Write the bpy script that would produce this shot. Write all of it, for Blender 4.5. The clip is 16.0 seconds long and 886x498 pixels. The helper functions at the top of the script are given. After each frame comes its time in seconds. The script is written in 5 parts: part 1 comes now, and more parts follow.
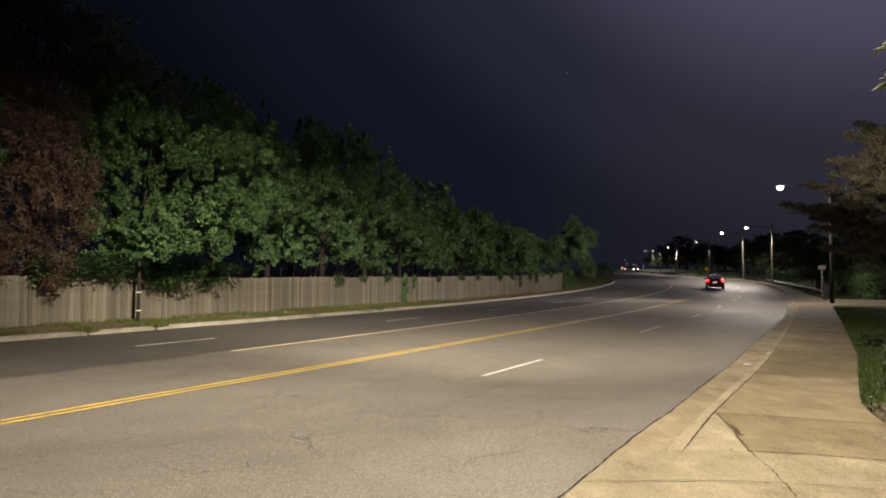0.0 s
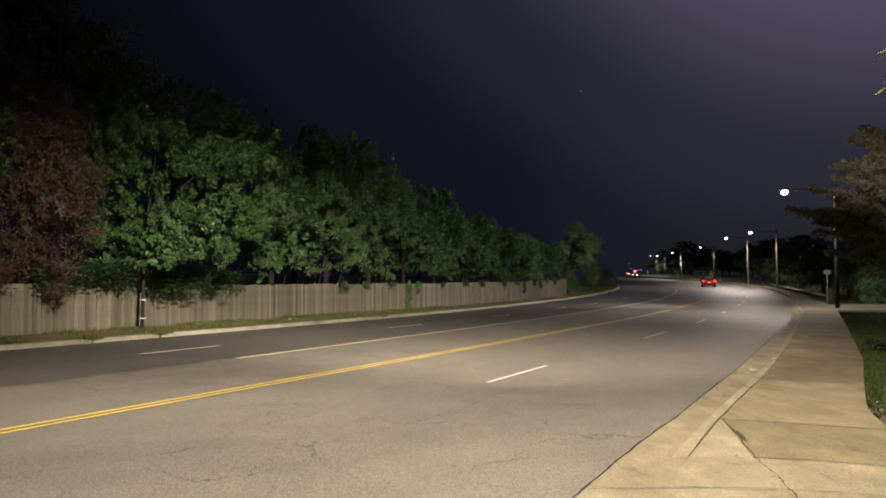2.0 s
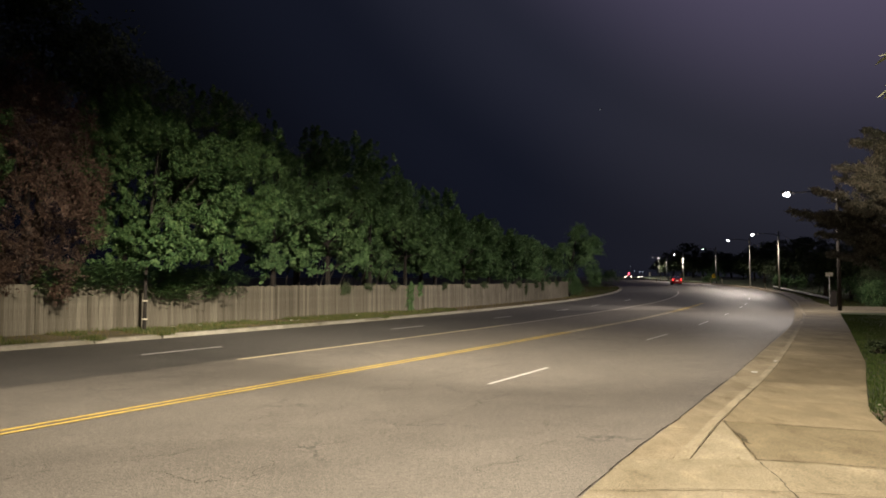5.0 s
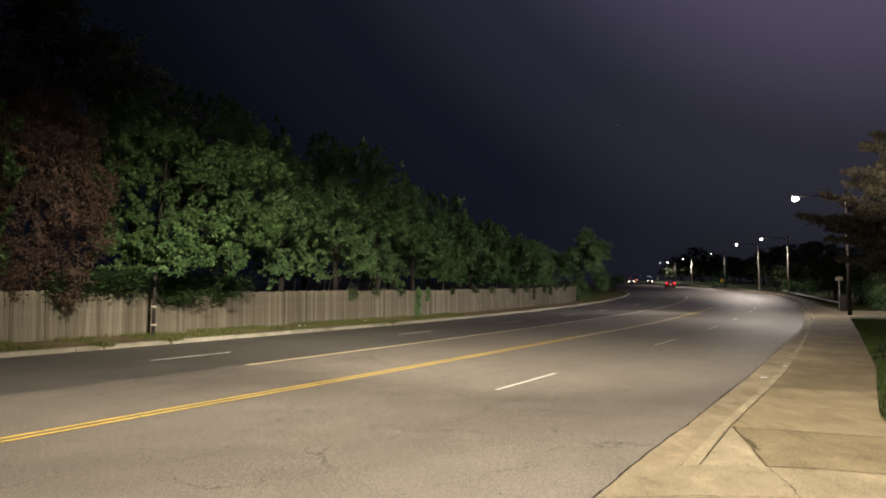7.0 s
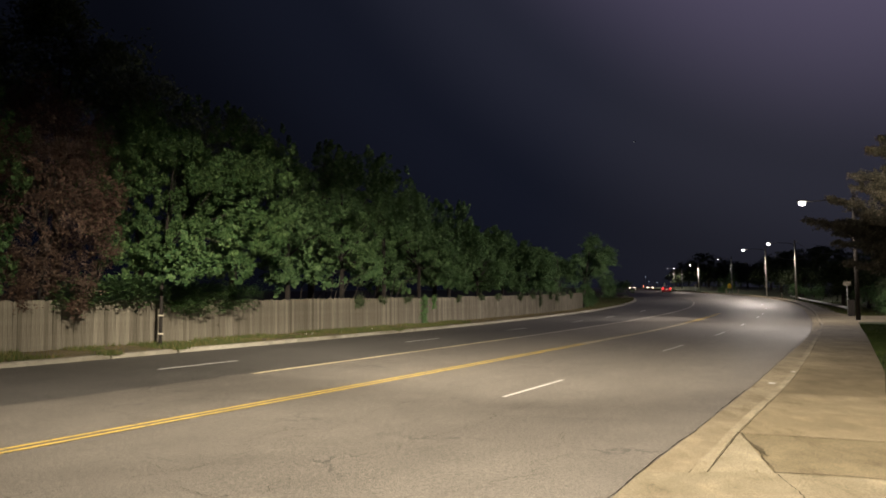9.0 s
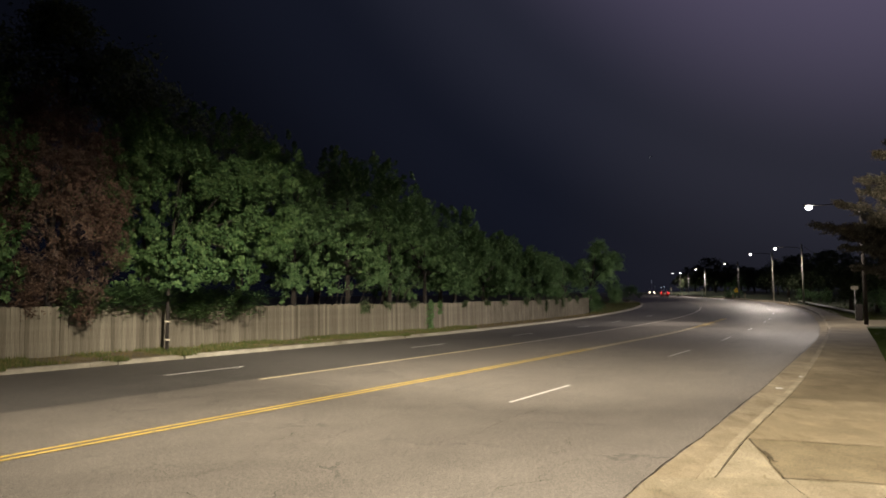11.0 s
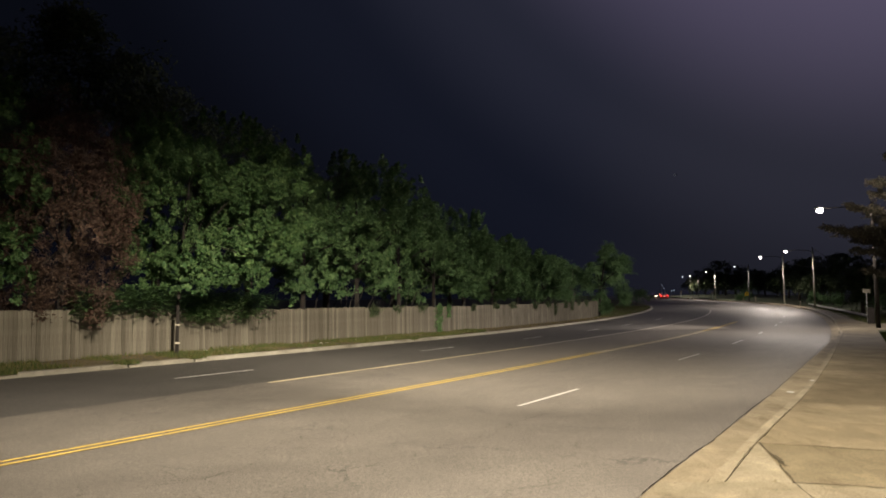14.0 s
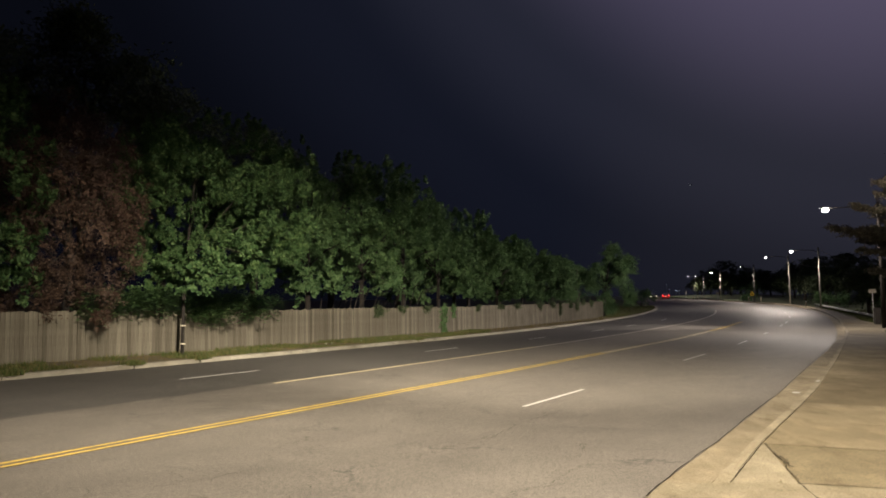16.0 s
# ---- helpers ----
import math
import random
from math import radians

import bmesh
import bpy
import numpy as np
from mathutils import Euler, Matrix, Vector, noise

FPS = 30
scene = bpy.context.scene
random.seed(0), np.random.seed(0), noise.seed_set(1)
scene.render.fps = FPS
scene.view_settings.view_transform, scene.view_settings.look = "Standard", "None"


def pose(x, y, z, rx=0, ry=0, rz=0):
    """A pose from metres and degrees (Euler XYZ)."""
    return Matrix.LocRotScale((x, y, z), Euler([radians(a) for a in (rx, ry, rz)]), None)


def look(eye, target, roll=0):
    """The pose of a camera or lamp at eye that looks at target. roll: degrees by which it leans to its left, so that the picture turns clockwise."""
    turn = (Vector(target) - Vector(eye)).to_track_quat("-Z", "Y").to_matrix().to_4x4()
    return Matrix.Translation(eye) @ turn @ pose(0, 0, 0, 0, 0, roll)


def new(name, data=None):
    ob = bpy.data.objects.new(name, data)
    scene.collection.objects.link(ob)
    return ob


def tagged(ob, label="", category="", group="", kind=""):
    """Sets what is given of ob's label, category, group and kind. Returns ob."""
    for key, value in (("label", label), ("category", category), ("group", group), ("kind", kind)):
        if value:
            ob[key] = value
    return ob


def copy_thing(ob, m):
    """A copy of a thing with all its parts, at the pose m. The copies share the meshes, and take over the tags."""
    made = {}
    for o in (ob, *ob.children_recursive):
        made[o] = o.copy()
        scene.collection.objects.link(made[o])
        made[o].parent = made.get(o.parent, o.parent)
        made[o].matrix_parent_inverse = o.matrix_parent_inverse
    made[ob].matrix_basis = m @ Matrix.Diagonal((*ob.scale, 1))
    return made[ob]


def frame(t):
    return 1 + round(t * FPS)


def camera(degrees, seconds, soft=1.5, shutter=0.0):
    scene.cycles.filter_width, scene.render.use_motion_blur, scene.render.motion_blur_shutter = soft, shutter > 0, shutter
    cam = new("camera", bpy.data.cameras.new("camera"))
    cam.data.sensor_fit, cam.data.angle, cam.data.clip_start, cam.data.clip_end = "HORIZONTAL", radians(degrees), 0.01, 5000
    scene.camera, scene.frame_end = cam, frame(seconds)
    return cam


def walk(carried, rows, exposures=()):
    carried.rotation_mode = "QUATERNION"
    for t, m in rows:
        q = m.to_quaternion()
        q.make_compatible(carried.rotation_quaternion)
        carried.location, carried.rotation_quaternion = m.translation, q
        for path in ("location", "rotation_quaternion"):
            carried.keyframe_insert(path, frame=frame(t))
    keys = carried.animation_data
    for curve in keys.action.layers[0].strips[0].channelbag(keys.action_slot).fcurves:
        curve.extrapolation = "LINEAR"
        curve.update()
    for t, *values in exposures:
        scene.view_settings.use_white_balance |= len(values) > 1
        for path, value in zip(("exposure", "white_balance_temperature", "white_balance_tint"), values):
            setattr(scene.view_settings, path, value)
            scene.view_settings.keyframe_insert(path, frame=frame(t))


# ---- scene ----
import itertools


def turned(yaw, pitch, roll):
    """Camera turn: level and facing +y, then yaw to the left, pitch up, roll."""
    return pose(0, 0, 0, 0, 0, yaw) @ pose(0, 0, 0, 90 + pitch, 0, 0) @ pose(0, 0, 0, 0, 0, roll)


cam = camera(61.05, 16.0, soft=1.75)
walk(cam, [
    (0.0, pose(-0.012, -0.003, 1.719) @ turned(-0.258, 2.225, 0.153)),
    (0.5, pose(-0.010, 0.007, 1.719) @ turned(-0.152, 2.230, -0.024)),
    (1.0, pose(-0.008, 0.012, 1.720) @ turned(-0.065, 2.324, -0.105)),
    (1.5, pose(-0.008, 0.006, 1.723) @ turned(-0.006, 2.514, -0.092)),
    (2.0, pose(-0.002, 0.007, 1.721) @ turned(0.046, 2.708, -0.094)),
    (2.5, pose(-0.001, 0.001, 1.719) @ turned(0.059, 2.774, -0.048)),
    (3.0, pose(-0.004, 0.002, 1.720) @ turned(0.032, 2.758, -0.009)),
    (3.5, pose(-0.000, 0.000, 1.720) @ turned(-0.000, 2.755, 0.000)),
    (4.0, pose(-0.001, -0.000, 1.721) @ turned(0.005, 2.757, -0.007)),
    (6.5, pose(-0.008, -0.002, 1.728) @ turned(0.647, 3.081, 0.016)),
    (7.0, pose(-0.007, -0.011, 1.733) @ turned(0.757, 3.200, -0.079)),
    (7.5, pose(-0.001, -0.006, 1.728) @ turned(0.848, 3.352, -0.177)),
    (8.0, pose(-0.003, -0.007, 1.728) @ turned(0.946, 3.502, -0.242)),
    (8.5, pose(-0.003, -0.014, 1.731) @ turned(1.058, 3.623, -0.311)),
    (9.0, pose(-0.002, -0.020, 1.733) @ turned(1.216, 3.755, -0.418)),
    (11.5, pose(-0.001, -0.021, 1.735) @ turned(1.749, 4.240, -0.600)),
    (12.0, pose(0.001, -0.020, 1.732) @ turned(1.862, 4.314, -0.673)),
    (12.5, pose(0.001, -0.031, 1.738) @ turned(1.968, 4.398, -0.723)),
    (13.0, pose(0.000, -0.036, 1.738) @ turned(2.075, 4.463, -0.730)),
    (13.5, pose(0.005, -0.030, 1.737) @ turned(2.210, 4.445, -0.648)),
    (14.0, pose(0.002, -0.026, 1.735) @ turned(2.329, 4.424, -0.568)),
    (14.5, pose(-0.005, -0.041, 1.739) @ turned(2.422, 4.369, -0.493)),
    (15.0, pose(0.001, -0.040, 1.738) @ turned(2.518, 4.369, -0.537)),
    (15.5, pose(0.003, -0.040, 1.734) @ turned(2.609, 4.428, -0.569)),
    (16.0, pose(0.001, -0.041, 1.740) @ turned(2.681, 4.462, -0.625)),
])

# ---- night sky: dark blue, a lamp's lens glare painted into the upper right ----
world = bpy.data.worlds.new("night_sky")
scene.world = world
world.use_nodes = True
wn, wl = world.node_tree.nodes, world.node_tree.links
wn.clear()
w_out, w_bg = wn.new("ShaderNodeOutputWorld"), wn.new("ShaderNodeBackground")
w_co, w_dot, w_ramp = wn.new("ShaderNodeTexCoord"), wn.new("ShaderNodeVectorMath"), wn.new("ShaderNodeValToRGB")
w_dot.operation = "DOT_PRODUCT"
w_dot.inputs[1].default_value = Vector((0.46, 0.62, 0.72)).normalized()
w_ramp.color_ramp.interpolation = "EASE"
w_ramp.color_ramp.elements[0].position, w_ramp.color_ramp.elements[0].color = 0.54, (0.0026, 0.0031, 0.0058, 1)
w_ramp.color_ramp.elements[1].position, w_ramp.color_ramp.elements[1].color = 0.955, (0.094, 0.079, 0.135, 1)
mid = w_ramp.color_ramp.elements.new(0.81)
mid.color = (0.0172, 0.0186, 0.0315, 1)
low_sky = w_ramp.color_ramp.elements.new(0.715)
low_sky.color = (0.0068, 0.0082, 0.0158, 1)
wl.new(w_co.outputs["Generated"], w_dot.inputs[0])
wl.new(w_dot.outputs["Value"], w_ramp.inputs[0])
w_low, w_haze, w_sum = wn.new("ShaderNodeVectorMath"), wn.new("ShaderNodeValToRGB"), wn.new("ShaderNodeMix")
w_low.operation = "DOT_PRODUCT"
w_low.inputs[1].default_value = Vector((0.50, 0.86, 0.08)).normalized()
w_haze.color_ramp.interpolation = "EASE"
w_haze.color_ramp.elements[0].position, w_haze.color_ramp.elements[0].color = 0.90, (0, 0, 0, 1)
w_haze.color_ramp.elements[1].position, w_haze.color_ramp.elements[1].color = 1.0, (0.0062, 0.0050, 0.0040, 1)
w_sum.data_type, w_sum.blend_type = "RGBA", "ADD"
w_sum.inputs[0].default_value = 1.0
wl.new(w_co.outputs["Generated"], w_low.inputs[0])
wl.new(w_low.outputs["Value"], w_haze.inputs[0])
wl.new(w_ramp.outputs[0], w_sum.inputs[6])
wl.new(w_haze.outputs[0], w_sum.inputs[7])
wl.new(w_sum.outputs[2], w_bg.inputs["Color"])
wl.new(w_bg.outputs[0], w_out.inputs[0])
w_bg.inputs["Strength"].default_value = 1.0

LAMP_WATTS = 13500.0
LAMP_COLOUR = (1.0, 0.86, 0.66)
FAR_LAMP_COLOUR = (1.0, 0.87, 0.76)

# ---- the plan: one base line along the near edge of the road ----
U, N = Vector((0.4446, 0.8957)), Vector((0.8957, -0.4446))
BEND_AT, BEND_R, BEND_LEN = 57.0, 230.0, 85.0


def soft_step(v):
    return max(v, 0.0) + math.log1p(math.exp(-abs(v)))


def hill(y):
    """Height of the land: level here, a gentle rise further on, level again behind the crest."""
    return 0.18 * (soft_step((y - 47) / 8) - soft_step((y - 290) / 8))


def base_at(s):
    a = min(max(s - BEND_AT, 0.0), BEND_LEN) / BEND_R
    p = U * min(s, BEND_AT) + BEND_R * (math.sin(a) * U - (1 - math.cos(a)) * N)
    d, n = math.cos(a) * U - math.sin(a) * N, math.cos(a) * N + math.sin(a) * U
    return p + d * max(0.0, s - BEND_AT - BEND_LEN), d, n


def plan(s, o, up=0.0):
    """s metres along the road, o to the right of the base line, up above the land."""
    p, d, n = base_at(s)
    q = p + n * o
    return Vector((q.x, q.y, hill(q.y) + up))


def heading(s):
    d = base_at(s)[1]
    return math.degrees(math.atan2(-d.x, d.y))


def table(rows, s):
    return float(np.interp(s, [r[0] for r in rows], [r[1] for r in rows]))


DASH_O = [(5, -5.35), (12, -5.22), (24, -4.95), (34, -4.75), (46, -4.85), (60, -5.1), (400, -5.1)]
DOUBLE_O = [(-60, -9.0), (8, -8.6), (18, -8.45), (28, -8.35), (40, -8.15), (64, -8.4), (400, -8.4)]
SINGLE_O = [(0, -12.1), (40, -12.25), (80, -12.1), (400, -12.1)]
FARDASH_O = -15.1
EDGE = [(-90, -1.9), (7.7, -1.78), (10.6, -1.66), (16.3, -1.48), (21.6, -1.40), (30, -1.22), (38, -1.12), (48.4, -1.31), (56, -1.60), (63.4, -1.95), (72, -2.05), (84, -2.10), (105, -1.5), (123, -0.7), (135, -0.7), (180, -1.75), (420, -1.75)]
BACK_OF_KERB = [(-90, -1.17), (7.6, -1.16), (9.5, -1.08), (13, -0.91), (16.4, -0.79), (24, -0.70), (35, -0.66), (44, -0.68), (49, -0.80), (60, -1.25), (72, -1.40), (84, -1.40), (105, -0.85), (123, -0.05), (135, -0.05), (180, -0.95), (420, -0.95)]
FAR_O = -19.2
VERGE_UP = [(-80, 0.24), (30, 0.22), (72, 0.07), (110, 0.12), (420, 0.15)]



# ---- materials ----
def nodes_of(name):
    m = bpy.data.materials.new(name)
    m.use_nodes = True
    return m, m.node_tree.nodes, m.node_tree.links, m.node_tree.nodes["Principled BSDF"]


def noise_tex(n, l, scale, detail=4, rough=0.6, coord="Object", stretch=None):
    co = n.new("ShaderNodeTexCoord")
    t = n.new("ShaderNodeTexNoise")
    t.inputs["Scale"].default_value, t.inputs["Detail"].default_value, t.inputs["Roughness"].default_value = scale, detail, rough
    if stretch:
        mp = n.new("ShaderNodeMapping")
        mp.inputs["Scale"].default_value = stretch
        l.new(co.outputs[coord], mp.inputs[0])
        l.new(mp.outputs[0], t.inputs["Vector"])
    else:
        l.new(co.outputs[coord], t.inputs["Vector"])
    return t


def ramp(n, l, src, stops):
    r = n.new("ShaderNodeValToRGB")
    els = r.color_ramp.elements
    while len(els) < len(stops):
        els.new(0.5)
    for e, (p, c) in zip(els, stops):
        e.position, e.color = p, (*c, 1) if len(c) == 3 else c
    l.new(src, r.inputs[0])
    return r


def mixed(n, l, fac, a, b, how="MIX"):
    m = n.new("ShaderNodeMix")
    m.data_type, m.blend_type = "RGBA", how
    for k, v in ((0, fac), (6, a), (7, b)):
        if isinstance(v, (int, float)):
            m.inputs[k].default_value = v
        elif isinstance(v, tuple):
            m.inputs[k].default_value = (*v, 1)
        else:
            l.new(v, m.inputs[k])
    return m.outputs[2]


def bumped(n, l, bsdf, height, strength, distance):
    b = n.new("ShaderNodeBump")
    b.inputs["Strength"].default_value, b.inputs["Distance"].default_value = strength, distance
    l.new(height, b.inputs["Height"])
    l.new(b.outputs[0], bsdf.inputs["Normal"])


def surface(name, dark, light, scale=3.0, fine=40.0, rough=0.85, metal=0.0, bump=0.3, dist=0.01, stretch=None, random_amount=0.0, spec=0.5):
    """A plain two-scale surface: blotches, grain, grain relief, and a tint for each piece."""
    m, n, l, b = nodes_of(name)
    big, small = noise_tex(n, l, scale, stretch=stretch), noise_tex(n, l, fine, 3, stretch=stretch)
    r = ramp(n, l, big.outputs[0], [(0.32, dark), (0.68, light)])
    g = ramp(n, l, small.outputs[0], [(0.3, (0.7, 0.7, 0.7)), (0.7, (1.15, 1.15, 1.15))])
    col = mixed(n, l, 1.0, r.outputs[0], g.outputs[0], "MULTIPLY")
    if random_amount:
        info = n.new("ShaderNodeObjectInfo")
        v = ramp(n, l, info.outputs["Random"], [(0.0, (1 - random_amount,) * 3), (1.0, (1 + random_amount,) * 3)])
        col = mixed(n, l, 1.0, col, v.outputs[0], "MULTIPLY")
    l.new(col, b.inputs["Base Color"])
    b.inputs["Roughness"].default_value, b.inputs["Metallic"].default_value = rough, metal
    b.inputs["Specular IOR Level"].default_value = spec
    bumped(n, l, b, small.outputs[0], bump, dist)
    return m


def glowing(name, colour, strength):
    m, n, l, b = nodes_of(name)
    b.inputs["Base Color"].default_value = (*colour, 1)
    b.inputs["Emission Color"].default_value = (*colour, 1)
    b.inputs["Emission Strength"].default_value = strength
    b.inputs["Roughness"].default_value = 0.3
    return m


def foliage(name, a, b_col, c, gloss=0.65):
    m, n, l, b = nodes_of(name)
    geo = n.new("ShaderNodeNewGeometry")
    big = noise_tex(n, l, 0.6, 2)
    r = ramp(n, l, geo.outputs["Random Per Island"], [(0.0, a), (0.55, b_col), (1.0, c)])
    t = ramp(n, l, big.outputs[0], [(0.3, (0.75, 0.8, 0.75)), (0.7, (1.15, 1.12, 1.0))])
    col = mixed(n, l, 1.0, r.outputs[0], t.outputs[0], "MULTIPLY")
    l.new(col, b.inputs["Base Color"])
    b.inputs["Roughness"].default_value = gloss
    b.inputs["Specular IOR Level"].default_value = 0.3
    tr = n.new("ShaderNodeBsdfTranslucent")
    l.new(col, tr.inputs["Color"])
    mx = n.new("ShaderNodeMixShader")
    mx.inputs[0].default_value = 0.3
    l.new(b.outputs[0], mx.inputs[1])
    l.new(tr.outputs[0], mx.inputs[2])
    l.new(mx.outputs[0], n["Material Output"].inputs[0])
    return m


def asphalt_material(name, low, middle, high):
    m, n, l, b = nodes_of(name)
    blot = noise_tex(n, l, 0.22, 5, 0.62)
    streak = noise_tex(n, l, 1.0, 4, 0.6, stretch=None)
    grit = noise_tex(n, l, 60.0, 2, 0.8)
    coarse = noise_tex(n, l, 17.0, 3, 0.75)
    stones = n.new("ShaderNodeTexVoronoi")
    stones.inputs["Scale"].default_value = 60.0
    co = n.new("ShaderNodeTexCoord")
    l.new(co.outputs["Object"], stones.inputs["Vector"])
    tone = ramp(n, l, blot.outputs[0], [(0.28, low), (0.5, middle), (0.74, high)])
    mottle = ramp(n, l, streak.outputs[0], [(0.3, (0.86, 0.86, 0.86)), (0.7, (1.1, 1.1, 1.1))])
    grain = ramp(n, l, grit.outputs[0], [(0.37, (0.42, 0.42, 0.42)), (0.5, (0.97, 0.97, 0.97)), (0.63, (1.65, 1.62, 1.58))])
    patch = ramp(n, l, coarse.outputs[0], [(0.36, (0.80, 0.80, 0.80)), (0.64, (1.20, 1.20, 1.20))])
    col = mixed(n, l, 1.0, tone.outputs[0], mottle.outputs[0], "MULTIPLY")
    col = mixed(n, l, 1.0, col, grain.outputs[0], "MULTIPLY")
    col = mixed(n, l, 1.0, col, patch.outputs[0], "MULTIPLY")
    # hairline cracks: thin cell edges, broken up by a mask
    warp = noise_tex(n, l, 1.6, 5, 0.7)
    add = n.new("ShaderNodeVectorMath")
    add.operation = "MULTIPLY_ADD"
    add.inputs[1].default_value = (1.1, 1.1, 1.1)
    l.new(warp.outputs["Color"], add.inputs[0])
    l.new(co.outputs["Object"], add.inputs[2])
    cell = n.new("ShaderNodeTexVoronoi")
    cell.feature = "DISTANCE_TO_EDGE"
    cell.inputs["Scale"].default_value = 0.42
    l.new(add.outputs[0], cell.inputs["Vector"])
    crack = ramp(n, l, cell.outputs["Distance"], [(0.0, (1, 1, 1)), (0.016, (0, 0, 0))])
    mask = noise_tex(n, l, 0.5, 2)
    gate = ramp(n, l, mask.outputs[0], [(0.49, (0, 0, 0)), (0.58, (0.75, 0.75, 0.75))])
    amount = mixed(n, l, 1.0, crack.outputs[0], gate.outputs[0], "MULTIPLY")
    col = mixed(n, l, amount, col, (0.03, 0.029, 0.028))
    l.new(col, b.inputs["Base Color"])
    rr = ramp(n, l, blot.outputs[0], [(0.3, (0.56, 0.56, 0.56)), (0.7, (0.68, 0.68, 0.68))])
    l.new(rr.outputs[0], b.inputs["Roughness"])
    b.inputs["Specular IOR Level"].default_value = 0.4
    bumped(n, l, b, stones.outputs["Distance"], 0.5, 0.008)
    return m


def worn_paint(name, colour, wear):
    m, n, l, b = nodes_of(name)
    chip = noise_tex(n, l, 14.0, 6, 0.75)
    long = noise_tex(n, l, 0.7, 3)
    keep = ramp(n, l, chip.outputs[0], [(wear - 0.06, (0, 0, 0)), (wear + 0.02, (1, 1, 1))])
    tone = ramp(n, l, long.outputs[0], [(0.3, tuple(0.72 * c for c in colour)), (0.7, colour)])
    col = mixed(n, l, keep.outputs[0], (0.13, 0.125, 0.115), tone.outputs[0])
    l.new(col, b.inputs["Base Color"])
    b.inputs["Roughness"].default_value = 0.6
    bumped(n, l, b, chip.outputs[0], 0.2, 0.003)
    return m


def concrete_material(name, a, b_col, c):
    m, n, l, b = nodes_of(name)
    big, midn, fine = noise_tex(n, l, 0.9, 5, 0.65), noise_tex(n, l, 2.6, 9, 0.70, stretch=(1.0, 0.4, 1.0)), noise_tex(n, l, 70.0, 3)
    r = ramp(n, l, big.outputs[0], [(0.3, a), (0.5, b_col), (0.7, c)])
    s = ramp(n, l, midn.outputs[0], [(0.32, (0.60, 0.57, 0.51)), (0.45, (0.93, 0.92, 0.89)), (0.54, (1, 1, 1)), (0.66, (1.26, 1.25, 1.22))])
    f = ramp(n, l, fine.outputs[0], [(0.38, (0.66, 0.66, 0.66)), (0.62, (1.28, 1.28, 1.28))])
    info = n.new("ShaderNodeObjectInfo")
    v = ramp(n, l, info.outputs["Random"], [(0.0, (0.80, 0.785, 0.75)), (1.0, (1.06, 1.06, 1.06))])
    col = mixed(n, l, 1.0, r.outputs[0], s.outputs[0], "MULTIPLY")
    col = mixed(n, l, 1.0, col, f.outputs[0], "MULTIPLY")
    col = mixed(n, l, 1.0, col, v.outputs[0], "MULTIPLY")
    l.new(col, b.inputs["Base Color"])
    b.inputs["Roughness"].default_value = 0.88
    bumped(n, l, b, fine.outputs[0], 0.35, 0.004)
    return m


def plank_material():
    m, n, l, b = nodes_of("weathered_plank")
    grain = noise_tex(n, l, 4.0, 6, 0.75, stretch=(14, 14, 0.45))
    stain = noise_tex(n, l, 1.3, 3, 0.6)
    info = n.new("ShaderNodeObjectInfo")
    geo = n.new("ShaderNodeNewGeometry")
    tint = ramp(n, l, info.outputs["Random"], [(0.0, (0.092, 0.083, 0.066)), (0.25, (0.128, 0.117, 0.095)), (0.75, (0.150, 0.138, 0.112)), (1.0, (0.20, 0.184, 0.152))])
    island = ramp(n, l, geo.outputs["Random Per Island"], [(0.0, (0.75, 0.75, 0.74)), (1.0, (1.12, 1.12, 1.12))])
    g = ramp(n, l, grain.outputs[0], [(0.32, (0.60, 0.58, 0.56)), (0.68, (1.30, 1.29, 1.27))])
    st = ramp(n, l, stain.outputs[0], [(0.3, (0.72, 0.73, 0.72)), (0.62, (1, 1, 1))])
    col = mixed(n, l, 1.0, tint.outputs[0], g.outputs[0], "MULTIPLY")
    col = mixed(n, l, 1.0, col, st.outputs[0], "MULTIPLY")
    col = mixed(n, l, 1.0, col, island.outputs[0], "MULTIPLY")
    l.new(col, b.inputs["Base Color"])
    b.inputs["Roughness"].default_value = 0.92
    b.inputs["Specular IOR Level"].default_value = 0.2
    bumped(n, l, b, grain.outputs[0], 0.5, 0.006)
    return m


ASPHALT = asphalt_material("aged_asphalt", (0.140, 0.128, 0.113), (0.150, 0.138, 0.121), (0.162, 0.149, 0.131))
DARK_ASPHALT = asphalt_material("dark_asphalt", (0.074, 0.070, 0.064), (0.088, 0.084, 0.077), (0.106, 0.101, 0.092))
CONCRETE = concrete_material("sidewalk_concrete", (0.168, 0.138, 0.086), (0.205, 0.169, 0.107), (0.245, 0.205, 0.133))
APRON = concrete_material("apron_concrete", (0.184, 0.158, 0.108), (0.216, 0.187, 0.130), (0.254, 0.222, 0.158))
# a darker tone of the sidewalk concrete, for one slab
DARK_CONCRETE = concrete_material("darker_concrete", (0.135, 0.112, 0.068), (0.163, 0.135, 0.083), (0.195, 0.163, 0.102))
KERB_CONCRETE = concrete_material("kerb_concrete", (0.25, 0.215, 0.153), (0.29, 0.252, 0.182), (0.33, 0.29, 0.212))
OLD_KERB = concrete_material("old_kerb", (0.21, 0.198, 0.165), (0.26, 0.245, 0.205), (0.31, 0.292, 0.245))
GUTTER = concrete_material("gutter_concrete", (0.20, 0.168, 0.115), (0.255, 0.216, 0.15), (0.30, 0.258, 0.185))
YELLOW = worn_paint("yellow_paint", (0.70, 0.50, 0.11), 0.43)
PALE_YELLOW = worn_paint("pale_yellow_paint", (0.74, 0.65, 0.42), 0.38)
